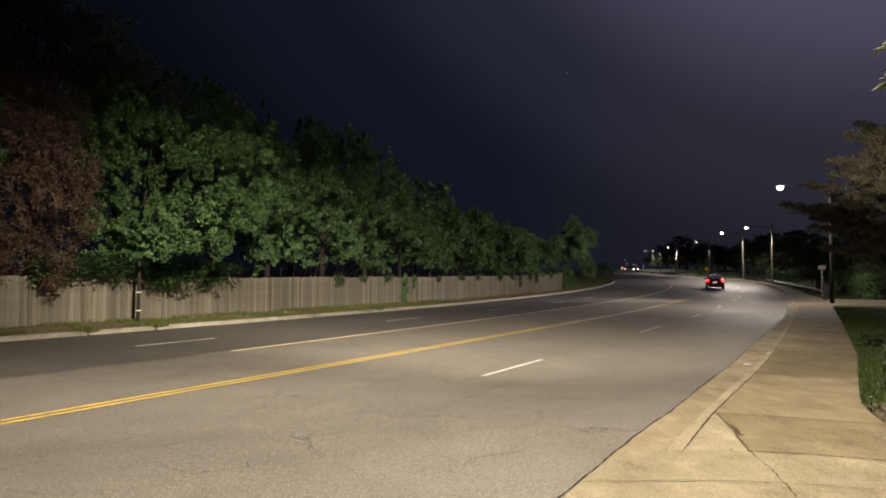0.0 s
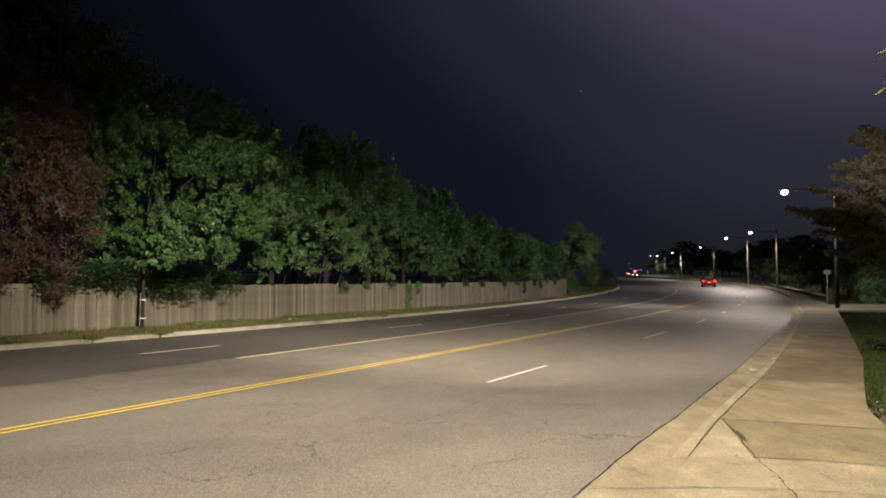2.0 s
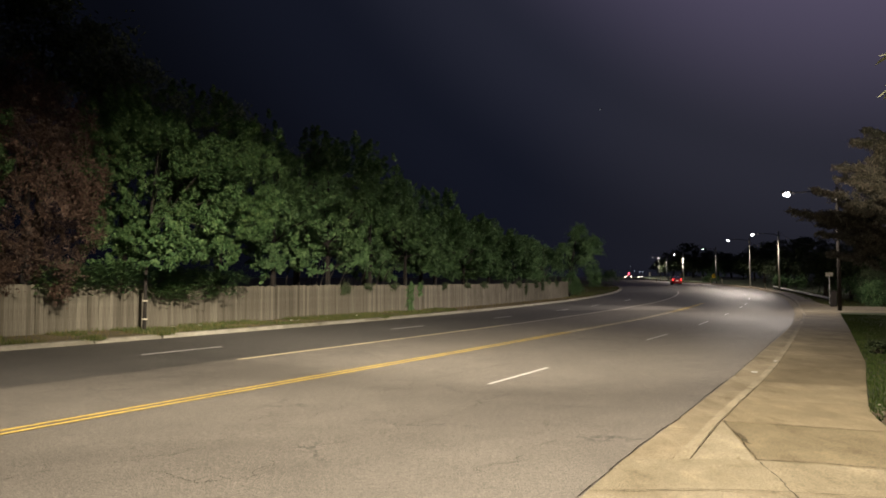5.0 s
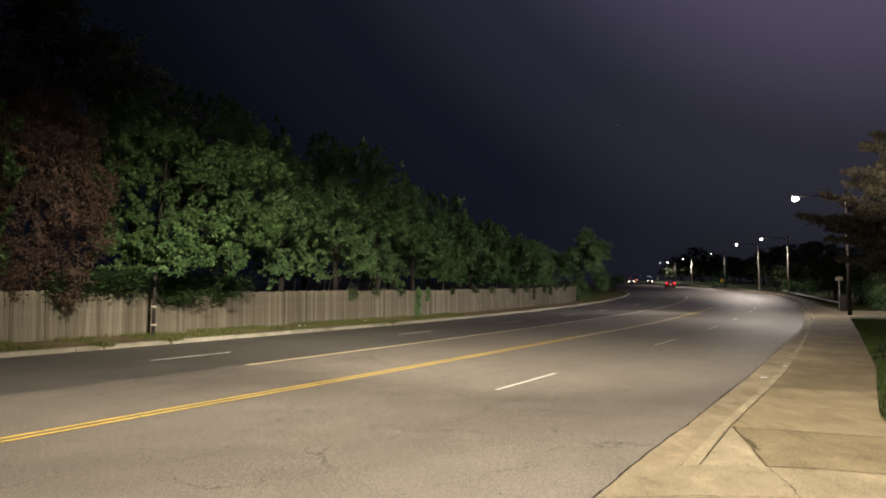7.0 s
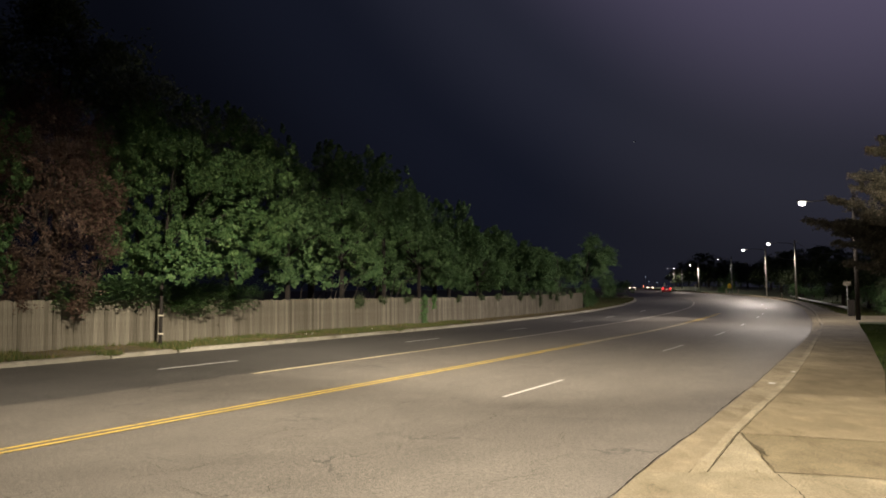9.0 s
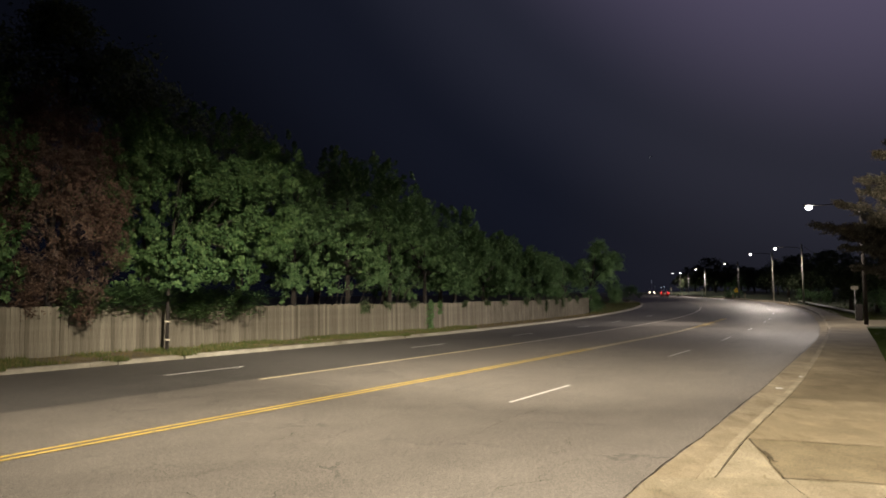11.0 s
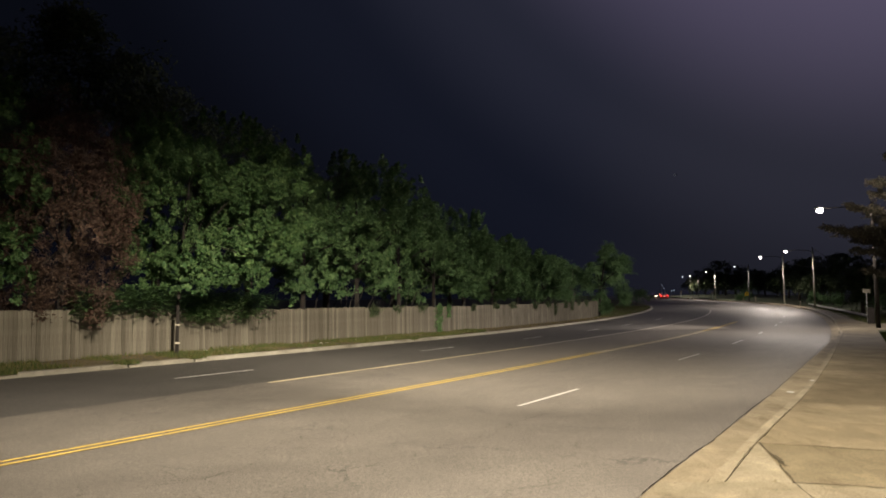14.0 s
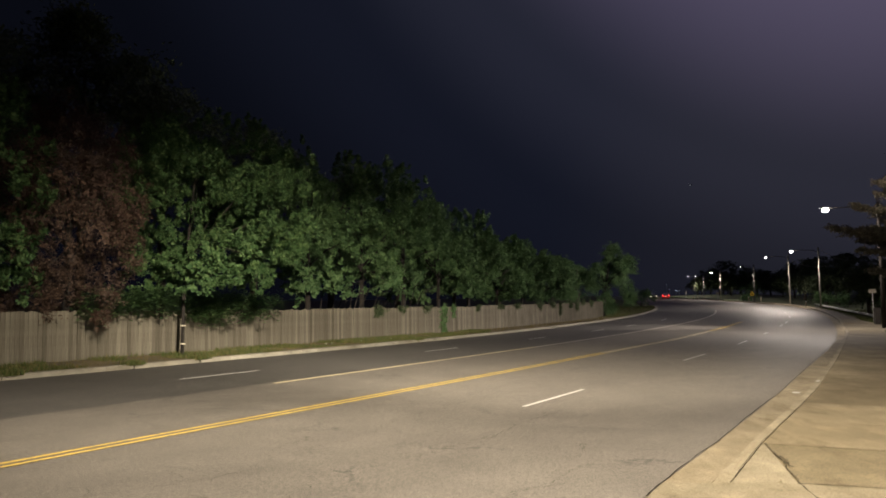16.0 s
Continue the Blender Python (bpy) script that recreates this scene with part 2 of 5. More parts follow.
GREY_LINE = worn_paint("pale_grey_line", (0.56, 0.53, 0.46), 0.40)
WHITE = worn_paint("white_paint", (0.64, 0.63, 0.60), 0.36)
FADED_WHITE = worn_paint("faded_white_paint", (0.86, 0.86, 0.82), 0.32)
CRACK = surface("crack_filler", (0.024, 0.020, 0.016), (0.055, 0.046, 0.036), 8, 60, 0.95, spec=0.1)
ROAD_CRACK = surface("road_crack", (0.028, 0.025, 0.021), (0.105, 0.096, 0.084), 14, 60, 0.95, spec=0.1)
MOSS = surface("mossy_joint", (0.032, 0.026, 0.013), (0.090, 0.070, 0.036), 10, 60, 0.95)
PLANK = plank_material()
DIM_TURF = surface("dark_turf", (0.028, 0.046, 0.014), (0.060, 0.070, 0.026), 0.8, 20, 0.95, bump=0.8, dist=0.03)
SOIL = surface("grass_soil", (0.06, 0.052, 0.025), (0.14, 0.105, 0.058), 0.9, 30, 0.95, bump=0.8, dist=0.03)
LAND = surface("dark_land", (0.03, 0.035, 0.015), (0.07, 0.06, 0.03), 0.2, 6, 0.95)
MULCH = surface("leaf_mulch", (0.055, 0.042, 0.026), (0.13, 0.10, 0.062), 9, 60, 0.95, bump=0.9, dist=0.03)
# near-black bark colour, also used on lamp arms and one lamp pole
TRUNK_BARK = surface("near_black_bark", (0.012, 0.010, 0.009), (0.028, 0.022, 0.018), 5, 40, 0.95, bump=0.8, dist=0.02, stretch=(3, 3, 0.6))
BARK = surface("dark_bark", (0.035, 0.028, 0.022), (0.085, 0.068, 0.052), 5, 40, 0.95, bump=0.8, dist=0.02, stretch=(3, 3, 0.6))
PALM_BARK = surface("palm_bark", (0.10, 0.08, 0.055), (0.2, 0.16, 0.11), 4, 30, 0.95, bump=0.8, dist=0.02)
POLE_WOOD = surface("pale_pole", (0.33, 0.31, 0.27), (0.46, 0.43, 0.38), 3, 30, 0.7, stretch=(4, 4, 0.5))
POLE_DARK = surface("grey_pole", (0.08, 0.08, 0.082), (0.14, 0.14, 0.142), 3, 30, 0.8, stretch=(4, 4, 0.5))
GALV = surface("galvanised_steel", (0.32, 0.32, 0.31), (0.44, 0.44, 0.43), 6, 50, 0.55, metal=0.3, bump=0.1)
LAMP_GREY = surface("lamp_housing", (0.30, 0.31, 0.32), (0.40, 0.41, 0.42), 6, 50, 0.5, metal=0.3, bump=0.1)
RUBBER = surface("black_rubber", (0.012, 0.012, 0.012), (0.025, 0.025, 0.025), 8, 60, 0.8)
DARK_PLASTIC = surface("dark_plastic", (0.015, 0.015, 0.016), (0.03, 0.03, 0.032), 8, 60, 0.5)
ALLOY = surface("alloy_rim", (0.4, 0.4, 0.42), (0.55, 0.55, 0.57), 8, 60, 0.3, metal=0.9)
CAR_RED = surface("red_car_paint", (0.46, 0.020, 0.018), (0.54, 0.028, 0.024), 1, 200, 0.32, bump=0.02)
CAR_SILVER = surface("silver_car_paint", (0.30, 0.31, 0.33), (0.36, 0.37, 0.39), 1, 200, 0.25, metal=0.4, bump=0.02)
CAR_DARK = surface("dark_car_paint", (0.03, 0.032, 0.036), (0.05, 0.052, 0.056), 1, 200, 0.22, metal=0.3, bump=0.02)
PAPER = surface("pale_litter", (0.62, 0.60, 0.56), (0.8, 0.78, 0.74), 10, 60, 0.8)
BLACK_BAND = surface("faded_band", (0.42, 0.38, 0.30), (0.55, 0.50, 0.42), 10, 60, 0.9)
SIGN_YELLOW = surface("sign_yellow", (0.80, 0.56, 0.03), (0.86, 0.62, 0.05), 4, 60, 0.35, bump=0.02)
SIGN_BLACK = surface("sign_black", (0.02, 0.02, 0.02), (0.03, 0.03, 0.03), 4, 60, 0.5, bump=0.02)
LED = glowing("lit_led", (1.0, 0.93, 0.82), 45.0)
LED_FAR = glowing("lit_far_lamp", (1.0, 0.93, 0.82), 14.0)
TAIL = glowing("lit_tail_lamp", (1.0, 0.03, 0.03), 8.0)
HEAD = glowing("lit_headlamp", (1.0, 0.82, 0.6), 12.0)
PLATE_GLOW = glowing("glowing_plate", (1.0, 0.86, 0.7), 0.5)
SIGNAL_RED = glowing("lit_red_signal", (1.0, 0.20, 0.10), 4.0)
BLUE_WHITE = glowing("lit_cool_lamp", (0.72, 0.85, 1.0), 1.6)
LEAF_GREEN = foliage("green_leaf", (0.044, 0.100, 0.040), (0.080, 0.150, 0.060), (0.150, 0.232, 0.098))
LEAF_DEEP = foliage("deep_green_leaf", (0.062, 0.122, 0.056), (0.102, 0.182, 0.080), (0.160, 0.252, 0.114))
LEAF_RED = foliage("red_brown_leaf", (0.050, 0.031, 0.026), (0.080, 0.049, 0.040), (0.128, 0.084, 0.067))
LEAF_OLIVE = foliage("olive_brown_leaf", (0.120, 0.110, 0.094), (0.190, 0.172, 0.146), (0.29, 0.262, 0.22))
LEAF_DARK = foliage("shaded_leaf", (0.045, 0.065, 0.035), (0.07, 0.095, 0.05), (0.10, 0.125, 0.07))
GRASS = foliage("grass_blade", (0.055, 0.075, 0.022), (0.08, 0.105, 0.03), (0.16, 0.13, 0.058), 0.7)
LAWN = foliage("lawn_blade", (0.038, 0.066, 0.016), (0.058, 0.092, 0.022), (0.10, 0.115, 0.042), 0.8)
DRY_GRASS = foliage("dry_grass_blade", (0.10, 0.08, 0.03), (0.15, 0.12, 0.05), (0.2, 0.15, 0.08), 0.8)
PALM_LEAF = foliage("palm_leaf", (0.12, 0.13, 0.08), (0.18, 0.19, 0.13), (0.27, 0.27, 0.20), 0.4)
CAR_GLASS, gn, gl, gb = nodes_of("tinted_glass")
gb.inputs["Base Color"].default_value = (0.02, 0.022, 0.025, 1)
gb.inputs["Roughness"].default_value = 0.06
gb.inputs["Transmission Weight"].default_value = 0.25


# ---- building helpers ----
def mesh_of(name, bm, material):
    me = bpy.data.meshes.new(name)
    bm.to_mesh(me)
    bm.free()
    me.materials.append(material)
    return me


def part(name, bm, material, parent=None, label="", smooth=False):
    me = bm if isinstance(bm, bpy.types.Mesh) else mesh_of(name, bm, material)
    if not me.materials:
        me.materials.append(material)
    if smooth:
        me.shade_smooth()
    ob = new(name, me)
    ob.parent = parent
    if label:
        tagged(ob, label)
    return ob


def raw(name, verts, faces, material):
    me = bpy.data.meshes.new(name)
    me.from_pydata([tuple(v) for v in verts], [], faces)
    me.materials.append(material)
    me.update()
    return me


def empty(name, m=None):
    ob = new(name)
    ob.empty_display_size = 0.3
    if m is not None:
        ob.matrix_basis = m
    return ob


def box(size, at=(0, 0, 0), bevel=0.0, bm=None, segments=2):
    bm = bm or bmesh.new()
    got = bmesh.ops.create_cube(bm, size=1.0)["verts"]
    for v in got:
        v.co = Vector((v.co.x * size[0] + at[0], v.co.y * size[1] + at[1], v.co.z * size[2] + at[2]))
    if bevel:
        edges = {e for v in got for e in v.link_edges}
        bmesh.ops.bevel(bm, geom=list(edges), offset=bevel, segments=segments, affect="EDGES", profile=0.5)
    return bm


def tube(points, radii, sides=8, bm=None, caps=True):
    """A round, tapering tube along points."""
    bm = bm or bmesh.new()
    rings = []
    pts = [Vector(p) for p in points]
    for i, p in enumerate(pts):
        d = (pts[min(i + 1, len(pts) - 1)] - pts[max(i - 1, 0)]).normalized()
        a = d.cross(Vector((0.3, 0.91, 0.27))).normalized() if abs(d.z) > 0.9 else d.cross(Vector((0, 0, 1))).normalized()
        b = d.cross(a)
        r = radii[i] if isinstance(radii, (list, tuple)) else radii
        rings.append([bm.verts.new(p + (a * math.cos(k * math.tau / sides) + b * math.sin(k * math.tau / sides)) * r) for k in range(sides)])
    for q, w in zip(rings, rings[1:]):
        for k in range(sides):
            bm.faces.new((q[k], q[(k + 1) % sides], w[(k + 1) % sides], w[k]))
    if caps:
        bm.faces.new(rings[0][::-1])
        bm.faces.new(rings[-1])
    bmesh.ops.recalc_face_normals(bm, faces=bm.faces)
    return bm


def loft(name, stations, section, material):
    """A strip along the road: section(s) lists (o, up) from left to right."""
    verts, faces, k = [], [], None
    for s in stations:
        row = [plan(s, o, up) for o, up in section(s)]
        k = len(row)
        verts += row
    for i, j in itertools.product(range(len(stations) - 1), range(k - 1)):
        a = i * k + j
        faces.append((a, a + 1, a + k + 1, a + k))
    return raw(name, verts, faces, material)


def span(a, b, step):
    n = max(1, round((b - a) / step))
    return [a + (b - a) * i / n for i in range(n + 1)]


def structure(name, mesh, label, category=""):
    return tagged(new(name, mesh), label, category, kind="structure")


# ---- land, road, markings ----
def ground_sheet():
    xs = [-1500, -700, -350, -200, -130, -80, -50, -30, -15, 0, 15, 30, 45, 60, 80, 110, 160, 240, 400, 800, 1600]
    ys = [-600, -300, -150, -80, -40, -20] + list(range(-10, 130, 10)) + list(range(130, 340, 15)) + [360, 400, 500, 700, 1100, 1800, 3200]
    verts = [(x, y, hill(y) - 0.35) for y in ys for x in xs]
    k = len(xs)
    faces = [(j * k + i, j * k + i + 1, (j + 1) * k + i + 1, (j + 1) * k + i) for j in range(len(ys) - 1) for i in range(k - 1)]
    return raw("ground", verts, faces, LAND)


STATIONS = span(-90, 57, 3) + span(60, 142, 2.5) + span(146, 420, 6)
structure("ground", ground_sheet(), "dark level land reaching to the horizon", "ground")
structure("road", loft("road", STATIONS, lambda s: [(-13.0, 0.0), (-9, 0.0), (-5, 0.0), (table(EDGE, s) + 0.05, 0.0)], ASPHALT),
          "near lanes of worn warm-grey asphalt with fine cracks", "road")
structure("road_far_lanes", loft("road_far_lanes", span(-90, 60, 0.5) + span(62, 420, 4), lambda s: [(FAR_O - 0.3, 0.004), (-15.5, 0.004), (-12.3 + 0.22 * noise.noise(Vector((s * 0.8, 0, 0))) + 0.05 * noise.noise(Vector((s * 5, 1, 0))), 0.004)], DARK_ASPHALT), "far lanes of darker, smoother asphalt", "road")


def line_mark(name, s0, s1, o_of, width, material, label):
    st = span(s0, s1, 1.5)
    structure(name, loft(name, st, lambda s: [(o_of(s) - width / 2, 0.009), (o_of(s) + width / 2, 0.009)], material), label, "road marking")


for side in (-0.1, 0.1):
    # paler yellow from 27 to 48 m, full yellow before and after
    for a, b, mat, label in ((-60, 27, YELLOW, "yellow painted centre line, chipped in places"), (27, 48, PALE_YELLOW, "yellow centre line, paler along this stretch"), (48, 64.5, YELLOW, "yellow painted centre line, chipped in places")):
        line_mark("yellow_line", a, b, lambda s: table(DOUBLE_O, s) + side, 0.088, mat, label)
line_mark("faded_yellow_line", 13.6, 30, lambda s: table(SINGLE_O, s), 0.15, PALE_YELLOW, "single faded yellow line on dull asphalt")
line_mark("faded_yellow_line", 30, 98, lambda s: table(SINGLE_O, s), 0.16, GREY_LINE, "single pale grey line on dull asphalt")
for a, b in ((-12.3, -9.3), (0.0, 3.0), (12.2, 15.2), (24.3, 27.5), (34.5, 37.8), (45.2, 47.6), (57.0, 59.6), (62.6, 65.4), (75, 78), (87, 90)):
    line_mark("lane_dash", a, b, lambda s: table(DASH_O, s), 0.08, WHITE, "short white painted lane dash, slightly worn")
for a, b in ((1.4, 4.3), (13.45, 16.25), (25.6, 28.4), (36.0, 38.6), (46.5, 49), (54.6, 56.9), (67, 70)):
    line_mark("lane_dash", a, b, lambda s: FARDASH_O, 0.11, FADED_WHITE, "short thin white lane dash, faded")


def crack_strip(name, way, width, material, seed, jitter=0.05, up=0.007, step=0.12, branches=0.0):
    """A wandering crack along way, a list of (s, o, up)."""
    rnd = random.Random(seed)
    pts = []
    for (a, b, ua), (c, d, ub) in zip(way, way[1:]):
        n = max(2, int(math.hypot(c - a, d - b) / step))
        pts += [(a + (c - a) * i / n, b + (d - b) * i / n, ua + (ub - ua) * i / n) for i in range(n)]
    pts.append(way[-1])
    verts, drift = [], 0.0
    for i, (s, o, u) in enumerate(pts):
        drift = drift * 0.86 + rnd.gauss(0, jitter)
        w = width * rnd.uniform(0.25, 1.3) * (1.0 if jitter < 0.015 else max(0.22, min(1.4, 0.85 + 1.6 * noise.noise(Vector((s * 1.7, o * 1.7, seed))))))
        q = plan(s + drift * 0.4 + rnd.gauss(0, jitter * 0.35), o + drift + rnd.gauss(0, jitter * 0.35), u + up)
        a, b = pts[max(i - 1, 0)], pts[min(i + 1, len(pts) - 1)]
        t = (plan(b[0], b[1]) - plan(a[0], a[1])).normalized()
        side = Vector((-t.y, t.x, 0)) * w / 2
        verts += [q + side, q - side]
    faces = [(2 * i, 2 * i + 1, 2 * i + 3, 2 * i + 2) for i in range(len(pts) - 1)]
    # short side cracks that leave the main one at an angle
    for i in range(len(pts) if branches else 0):
        if rnd.random() > branches:
            continue
        q = (verts[2 * i] + verts[2 * i + 1]) / 2
        a = rnd.uniform(0, math.tau)
        w, first = width * rnd.uniform(0.35, 0.7), len(verts)
        steps = rnd.randint(4, 13)
        for k in range(steps):
            side = Vector((-math.sin(a), math.cos(a), 0)) * w * (1 - k / steps) / 2
            verts += [q + side, q - side]
            a += rnd.gauss(0, 0.5)
            q = q + Vector((math.cos(a), math.sin(a), 0)) * 0.06
        faces += [(first + 2 * k, first + 2 * k + 1, first + 2 * k + 3, first + 2 * k + 2) for k in range(steps - 1)]
    return raw(name, verts, faces, material)


CRACK_WAYS = [
    [(3.6, -6.8, 0), (4.8, -6.44, 0), (5.4, -6.09, 0), (6.1, -6.0, 0), (7.05, -6.2, 0), (7.6, -6.03, 0), (8.8, -6.02, 0), (10.0, -6.4, 0), (12.5, -6.45, 0), (15.9, -6.2, 0)],
    [(5.1, -5.75, 0), (5.15, -5.4, 0), (5.03, -5.07, 0), (5.02, -4.82, 0), (5.42, -4.68, 0), (5.83, -4.76, 0), (6.42, -5.1, 0)],
    [(3.9, -6.1, 0), (4.0, -5.5, 0), (4.3, -5.2, 0)],
    [(5.76, -6.74, 0), (5.63, -6.34, 0), (5.42, -6.09, 0)],
    [(6.42, -5.1, 0), (7.0, -4.7, 0), (7.9, -4.6, 0), (9.2, -4.42, 0), (9.7, -4.44, 0), (12.1, -4.44, 0)],
    [(5.6, -3.5, 0), (6.0, -3.2, 0), (6.35, -2.94, 0), (6.6, -2.95, 0), (6.9, -2.73, 0), (8.2, -2.7, 0)],
    [(8.0, -3.1, 0), (8.6, -3.0, 0), (9.3, -3.15, 0)],
    [(14, -7.0, 0), (20, -6.9, 0), (29, -7.1, 0)],
    [(15, -4.0, 0), (19, -3.8, 0), (24, -4.1, 0)],
    [(7.05, -6.2, 0), (7.4, -6.5, 0), (8.2, -6.6, 0)],
    [(10, -10.0, 0), (16, -10.2, 0), (22, -10.0, 0)],
]
for i, way in enumerate(CRACK_WAYS):
    structure("asphalt_crack", crack_strip("asphalt_crack", way, 0.009, ROAD_CRACK, 40 + i, 0.03, 0.006, 0.06, 0.16), "thin dark jagged crack in the asphalt", "crack")
structure("asphalt_seam", crack_strip("asphalt_seam", [(s, table(EDGE, s) - 0.012, 0) for s in (-20, 7.7, 10.6, 16.3, 23, 38, 47, 56, 70, 90)], 0.016, CRACK, 77, 0.006, 0.009, 0.15),
          "dark ragged seam where asphalt meets the concrete gutter", "seam")


# ---- near kerb, gutter, sidewalk ----
def kerb_share(s):
    """0 where the kerb is dropped for a drive, 1 where it stands full."""
    a = min(max((s - 7.6) / 2.3, 0), 1)
    b = min(max((49.4 - s) / 1.2, 0), 1) if s < 54 else min(max((s - 59.0) / 1.5, 0), 1)
    return min(a, b)


def gutter_profile(s):
    k, e, c = kerb_share(s), table(EDGE, s), table(BACK_OF_KERB, s)
    return [(e, 0.002), (c - 0.22, 0.025 * (1 - k) - 0.004), (c - 0.165, 0.012 + 0.03 * (1 - k)), (c - 0.165, -0.12), (e, -0.12)]


def kerb_profile(s):
    k, c = kerb_share(s), table(BACK_OF_KERB, s)
    return [(c - 0.16, 0.0), (c - 0.16, 0.012 + 0.026 * (1 - k)), (c - 0.14, 0.042 + 0.07 * k), (c - 0.12, 0.046 + 0.098 * k), (c - 0.015, 0.061 + 0.091 * k), (c, 0.058 + 0.088 * k), (c, -0.12), (c - 0.16, -0.12)]


def cast_piece(name, s0, s1, profile, material, parent, step=1.6):
    st = span(s0, s1, step)
    prof = [profile(s) for s in st]
    k = len(prof[0])
    verts = [plan(s, o, u) for s, pr in zip(st, prof) for o, u in pr]
    faces = [(i * k + j, (i + 1) * k + j, (i + 1) * k + (j + 1) % k, i * k + (j + 1) % k) for i in range(len(st) - 1) for j in range(k)]
    faces += [tuple(range(k)), tuple(reversed(range((len(st) - 1) * k, len(st) * k)))]
    return part(name, raw(name, verts, faces, material), material, parent)


kerb_near = tagged(empty("kerb"), "pale concrete kerb and gutter, dropped at the drives", "kerb", kind="structure")
cuts = [7.594, 9.5] + [9.5 + 3.05 * i for i in range(1, 60)]
for a, b in zip(cuts, cuts[1:]):
    cast_piece("kerb_piece", a + 0.004, b - 0.004, kerb_profile, KERB_CONCRETE, kerb_near)
    cast_piece("gutter_piece", a + 0.004, b - 0.004, gutter_profile, GUTTER, kerb_near)

WALK_EDGE = [(-30, 0.95), (7.6, 0.95), (9.4, 0.7), (10.9, 0.52), (14.5, 0.66), (18, 0.82), (32, 0.95), (49.2, 1.0), (59, 0.9), (64, 0.15), (73, -0.6), (101, -0.2), (120, 0.8), (200, 1.0)]


def slab_profile(s):
    e, k = table(WALK_EDGE, s), kerb_share(s)
    c = table(BACK_OF_KERB, s) + 0.004
    if s < 7.599:
        d = table(EDGE, s)
        return [(d, 0.003), (-1.34, 0.039), (-1.16, 0.061), (-0.73, 0.104), (0.0, 0.131), (e, 0.14), (e, -0.1), (d, -0.1)]
    return [(c, 0.052 + 0.09 * k), (c + 0.43, 0.10 + 0.04 * k), (0.0, 0.13 + 0.01 * k), (e, 0.14), (e, -0.1), (c, -0.1)]


sidewalk = tagged(empty("sidewalk"), "sidewalk of stained tan concrete slabs with dark joints", "sidewalk", kind="structure")
joints = [-22, -20, -18, -16, -14, -12, -10, -8, -6, -4, -2, 0, 2, 4, 6.37, 7.6, 9.5, 11.45, 13.6, 15.9, 18.2] + [18.2 + 1.93 * i for i in range(1, 17)]
for a, b in zip(joints, joints[1:]):
    cast_piece("slab", a + 0.003, b - (0.0015 if b == 7.6 else 0.003), slab_profile, APRON if b < 7.7 else DARK_CONCRETE if b < 9.6 else CONCRETE, sidewalk, 1.0)


def wedge_profile(s):
    """Pale three-cornered piece between the kerb's end and the mossy crack."""
    a, b = table(BACK_OF_KERB, s) + 0.01, float(np.interp(s, [7.604, 9.48], [-0.57, -1.04]))
    pr = slab_profile(max(s, 7.6))[:4]
    up = lambda o: float(np.interp(o, [p[0] for p in pr], [p[1] for p in pr])) + 0.004
    return [(a, up(a)), ((a + b) / 2, up((a + b) / 2)), (b, up(b)), (b, 0.0), (a, 0.0)]


cast_piece("slab", 7.604, 9.44, wedge_profile, APRON, sidewalk, 0.2)
for a, b in zip([59.6 + 2 * i for i in range(46)], [59.6 + 2 * i for i in range(1, 47)]):
    cast_piece("slab", a + 0.007, b - 0.007, slab_profile, CONCRETE, sidewalk, 1.0)
drive = tagged(empty("driveway"), "pale concrete driveway crossing the sidewalk", "driveway", kind="structure")
for (a, b), (c, d) in itertools.product(((49.1, 52.6), (52.62, 56.1), (56.12, 59.6)), ((-0.78, 2.4), (2.42, 6.0), (6.02, 11), (11.02, 18))):
    cast_piece("slab", a + 0.01, b - 0.01, lambda s: (lambda e: [(e, 0.056 if c < 0 else 0.135), (min(e + 0.8, d), 0.12 if c < 0 else 0.137), (d, 0.14), (d, -0.1), (e, -0.1)])(table(BACK_OF_KERB, s) + 0.004 if c < 0 else c), APRON, drive)

JOINT_WAYS = [
    ([(9.5, -1.06, 0.13), (9.5, -0.5, 0.137), (9.5, 0.68, 0.142)], 0.024, MOSS, 0.003),
    ([(7.62, -0.6, 0.103), (7.62, -0.3, 0.121), (7.62, 0.0, 0.133), (7.62, 0.9, 0.141)], 0.016, CRACK, 0.004),
    ([(9.48, -1.03, 0.134), (9.0, -0.90, 0.126), (8.4, -0.74, 0.118), (7.65, -0.57, 0.108)], 0.017, MOSS, 0.006),
    ([(8.8, -0.84, 0.124), (8.3, -0.70, 0.117)], 0.045, MOSS, 0.012),
    ([(7.65, -0.57, 0.108), (7.0, -0.36, 0.112), (6.2, -0.14, 0.124), (5.2, 0.08, 0.135)], 0.010, CRACK, 0.006),
    ([(9.48, -1.078, 0.142), (8.6, -1.112, 0.112), (7.66, -1.152, 0.064)], 0.009, CRACK, 0.003),
    ([(9.5, -1.078, 0.146), (10.8, -1.015, 0.15), (12.8, -0.92, 0.15)], 0.011, MOSS, 0.004),
    ([(18.2, -0.75, 0.145), (18.25, 0.8, 0.141)], 0.045, MOSS, 0.004),
    ([(6.26, -1.76, 0.008), (6.32, -1.34, 0.044), (6.38, -1.0, 0.082), (6.44, -0.5, 0.118), (6.5, 0.0, 0.135), (6.6, 0.9, 0.144)], 0.014, MOSS, 0.006),
]
for i, (way, width, mat, jit) in enumerate(JOINT_WAYS):
    structure("pavement_crack", crack_strip("pavement_crack", way, width, mat, 90 + i, jit, 0.006, 0.05), "dark dirt-filled joint in the concrete", "crack")


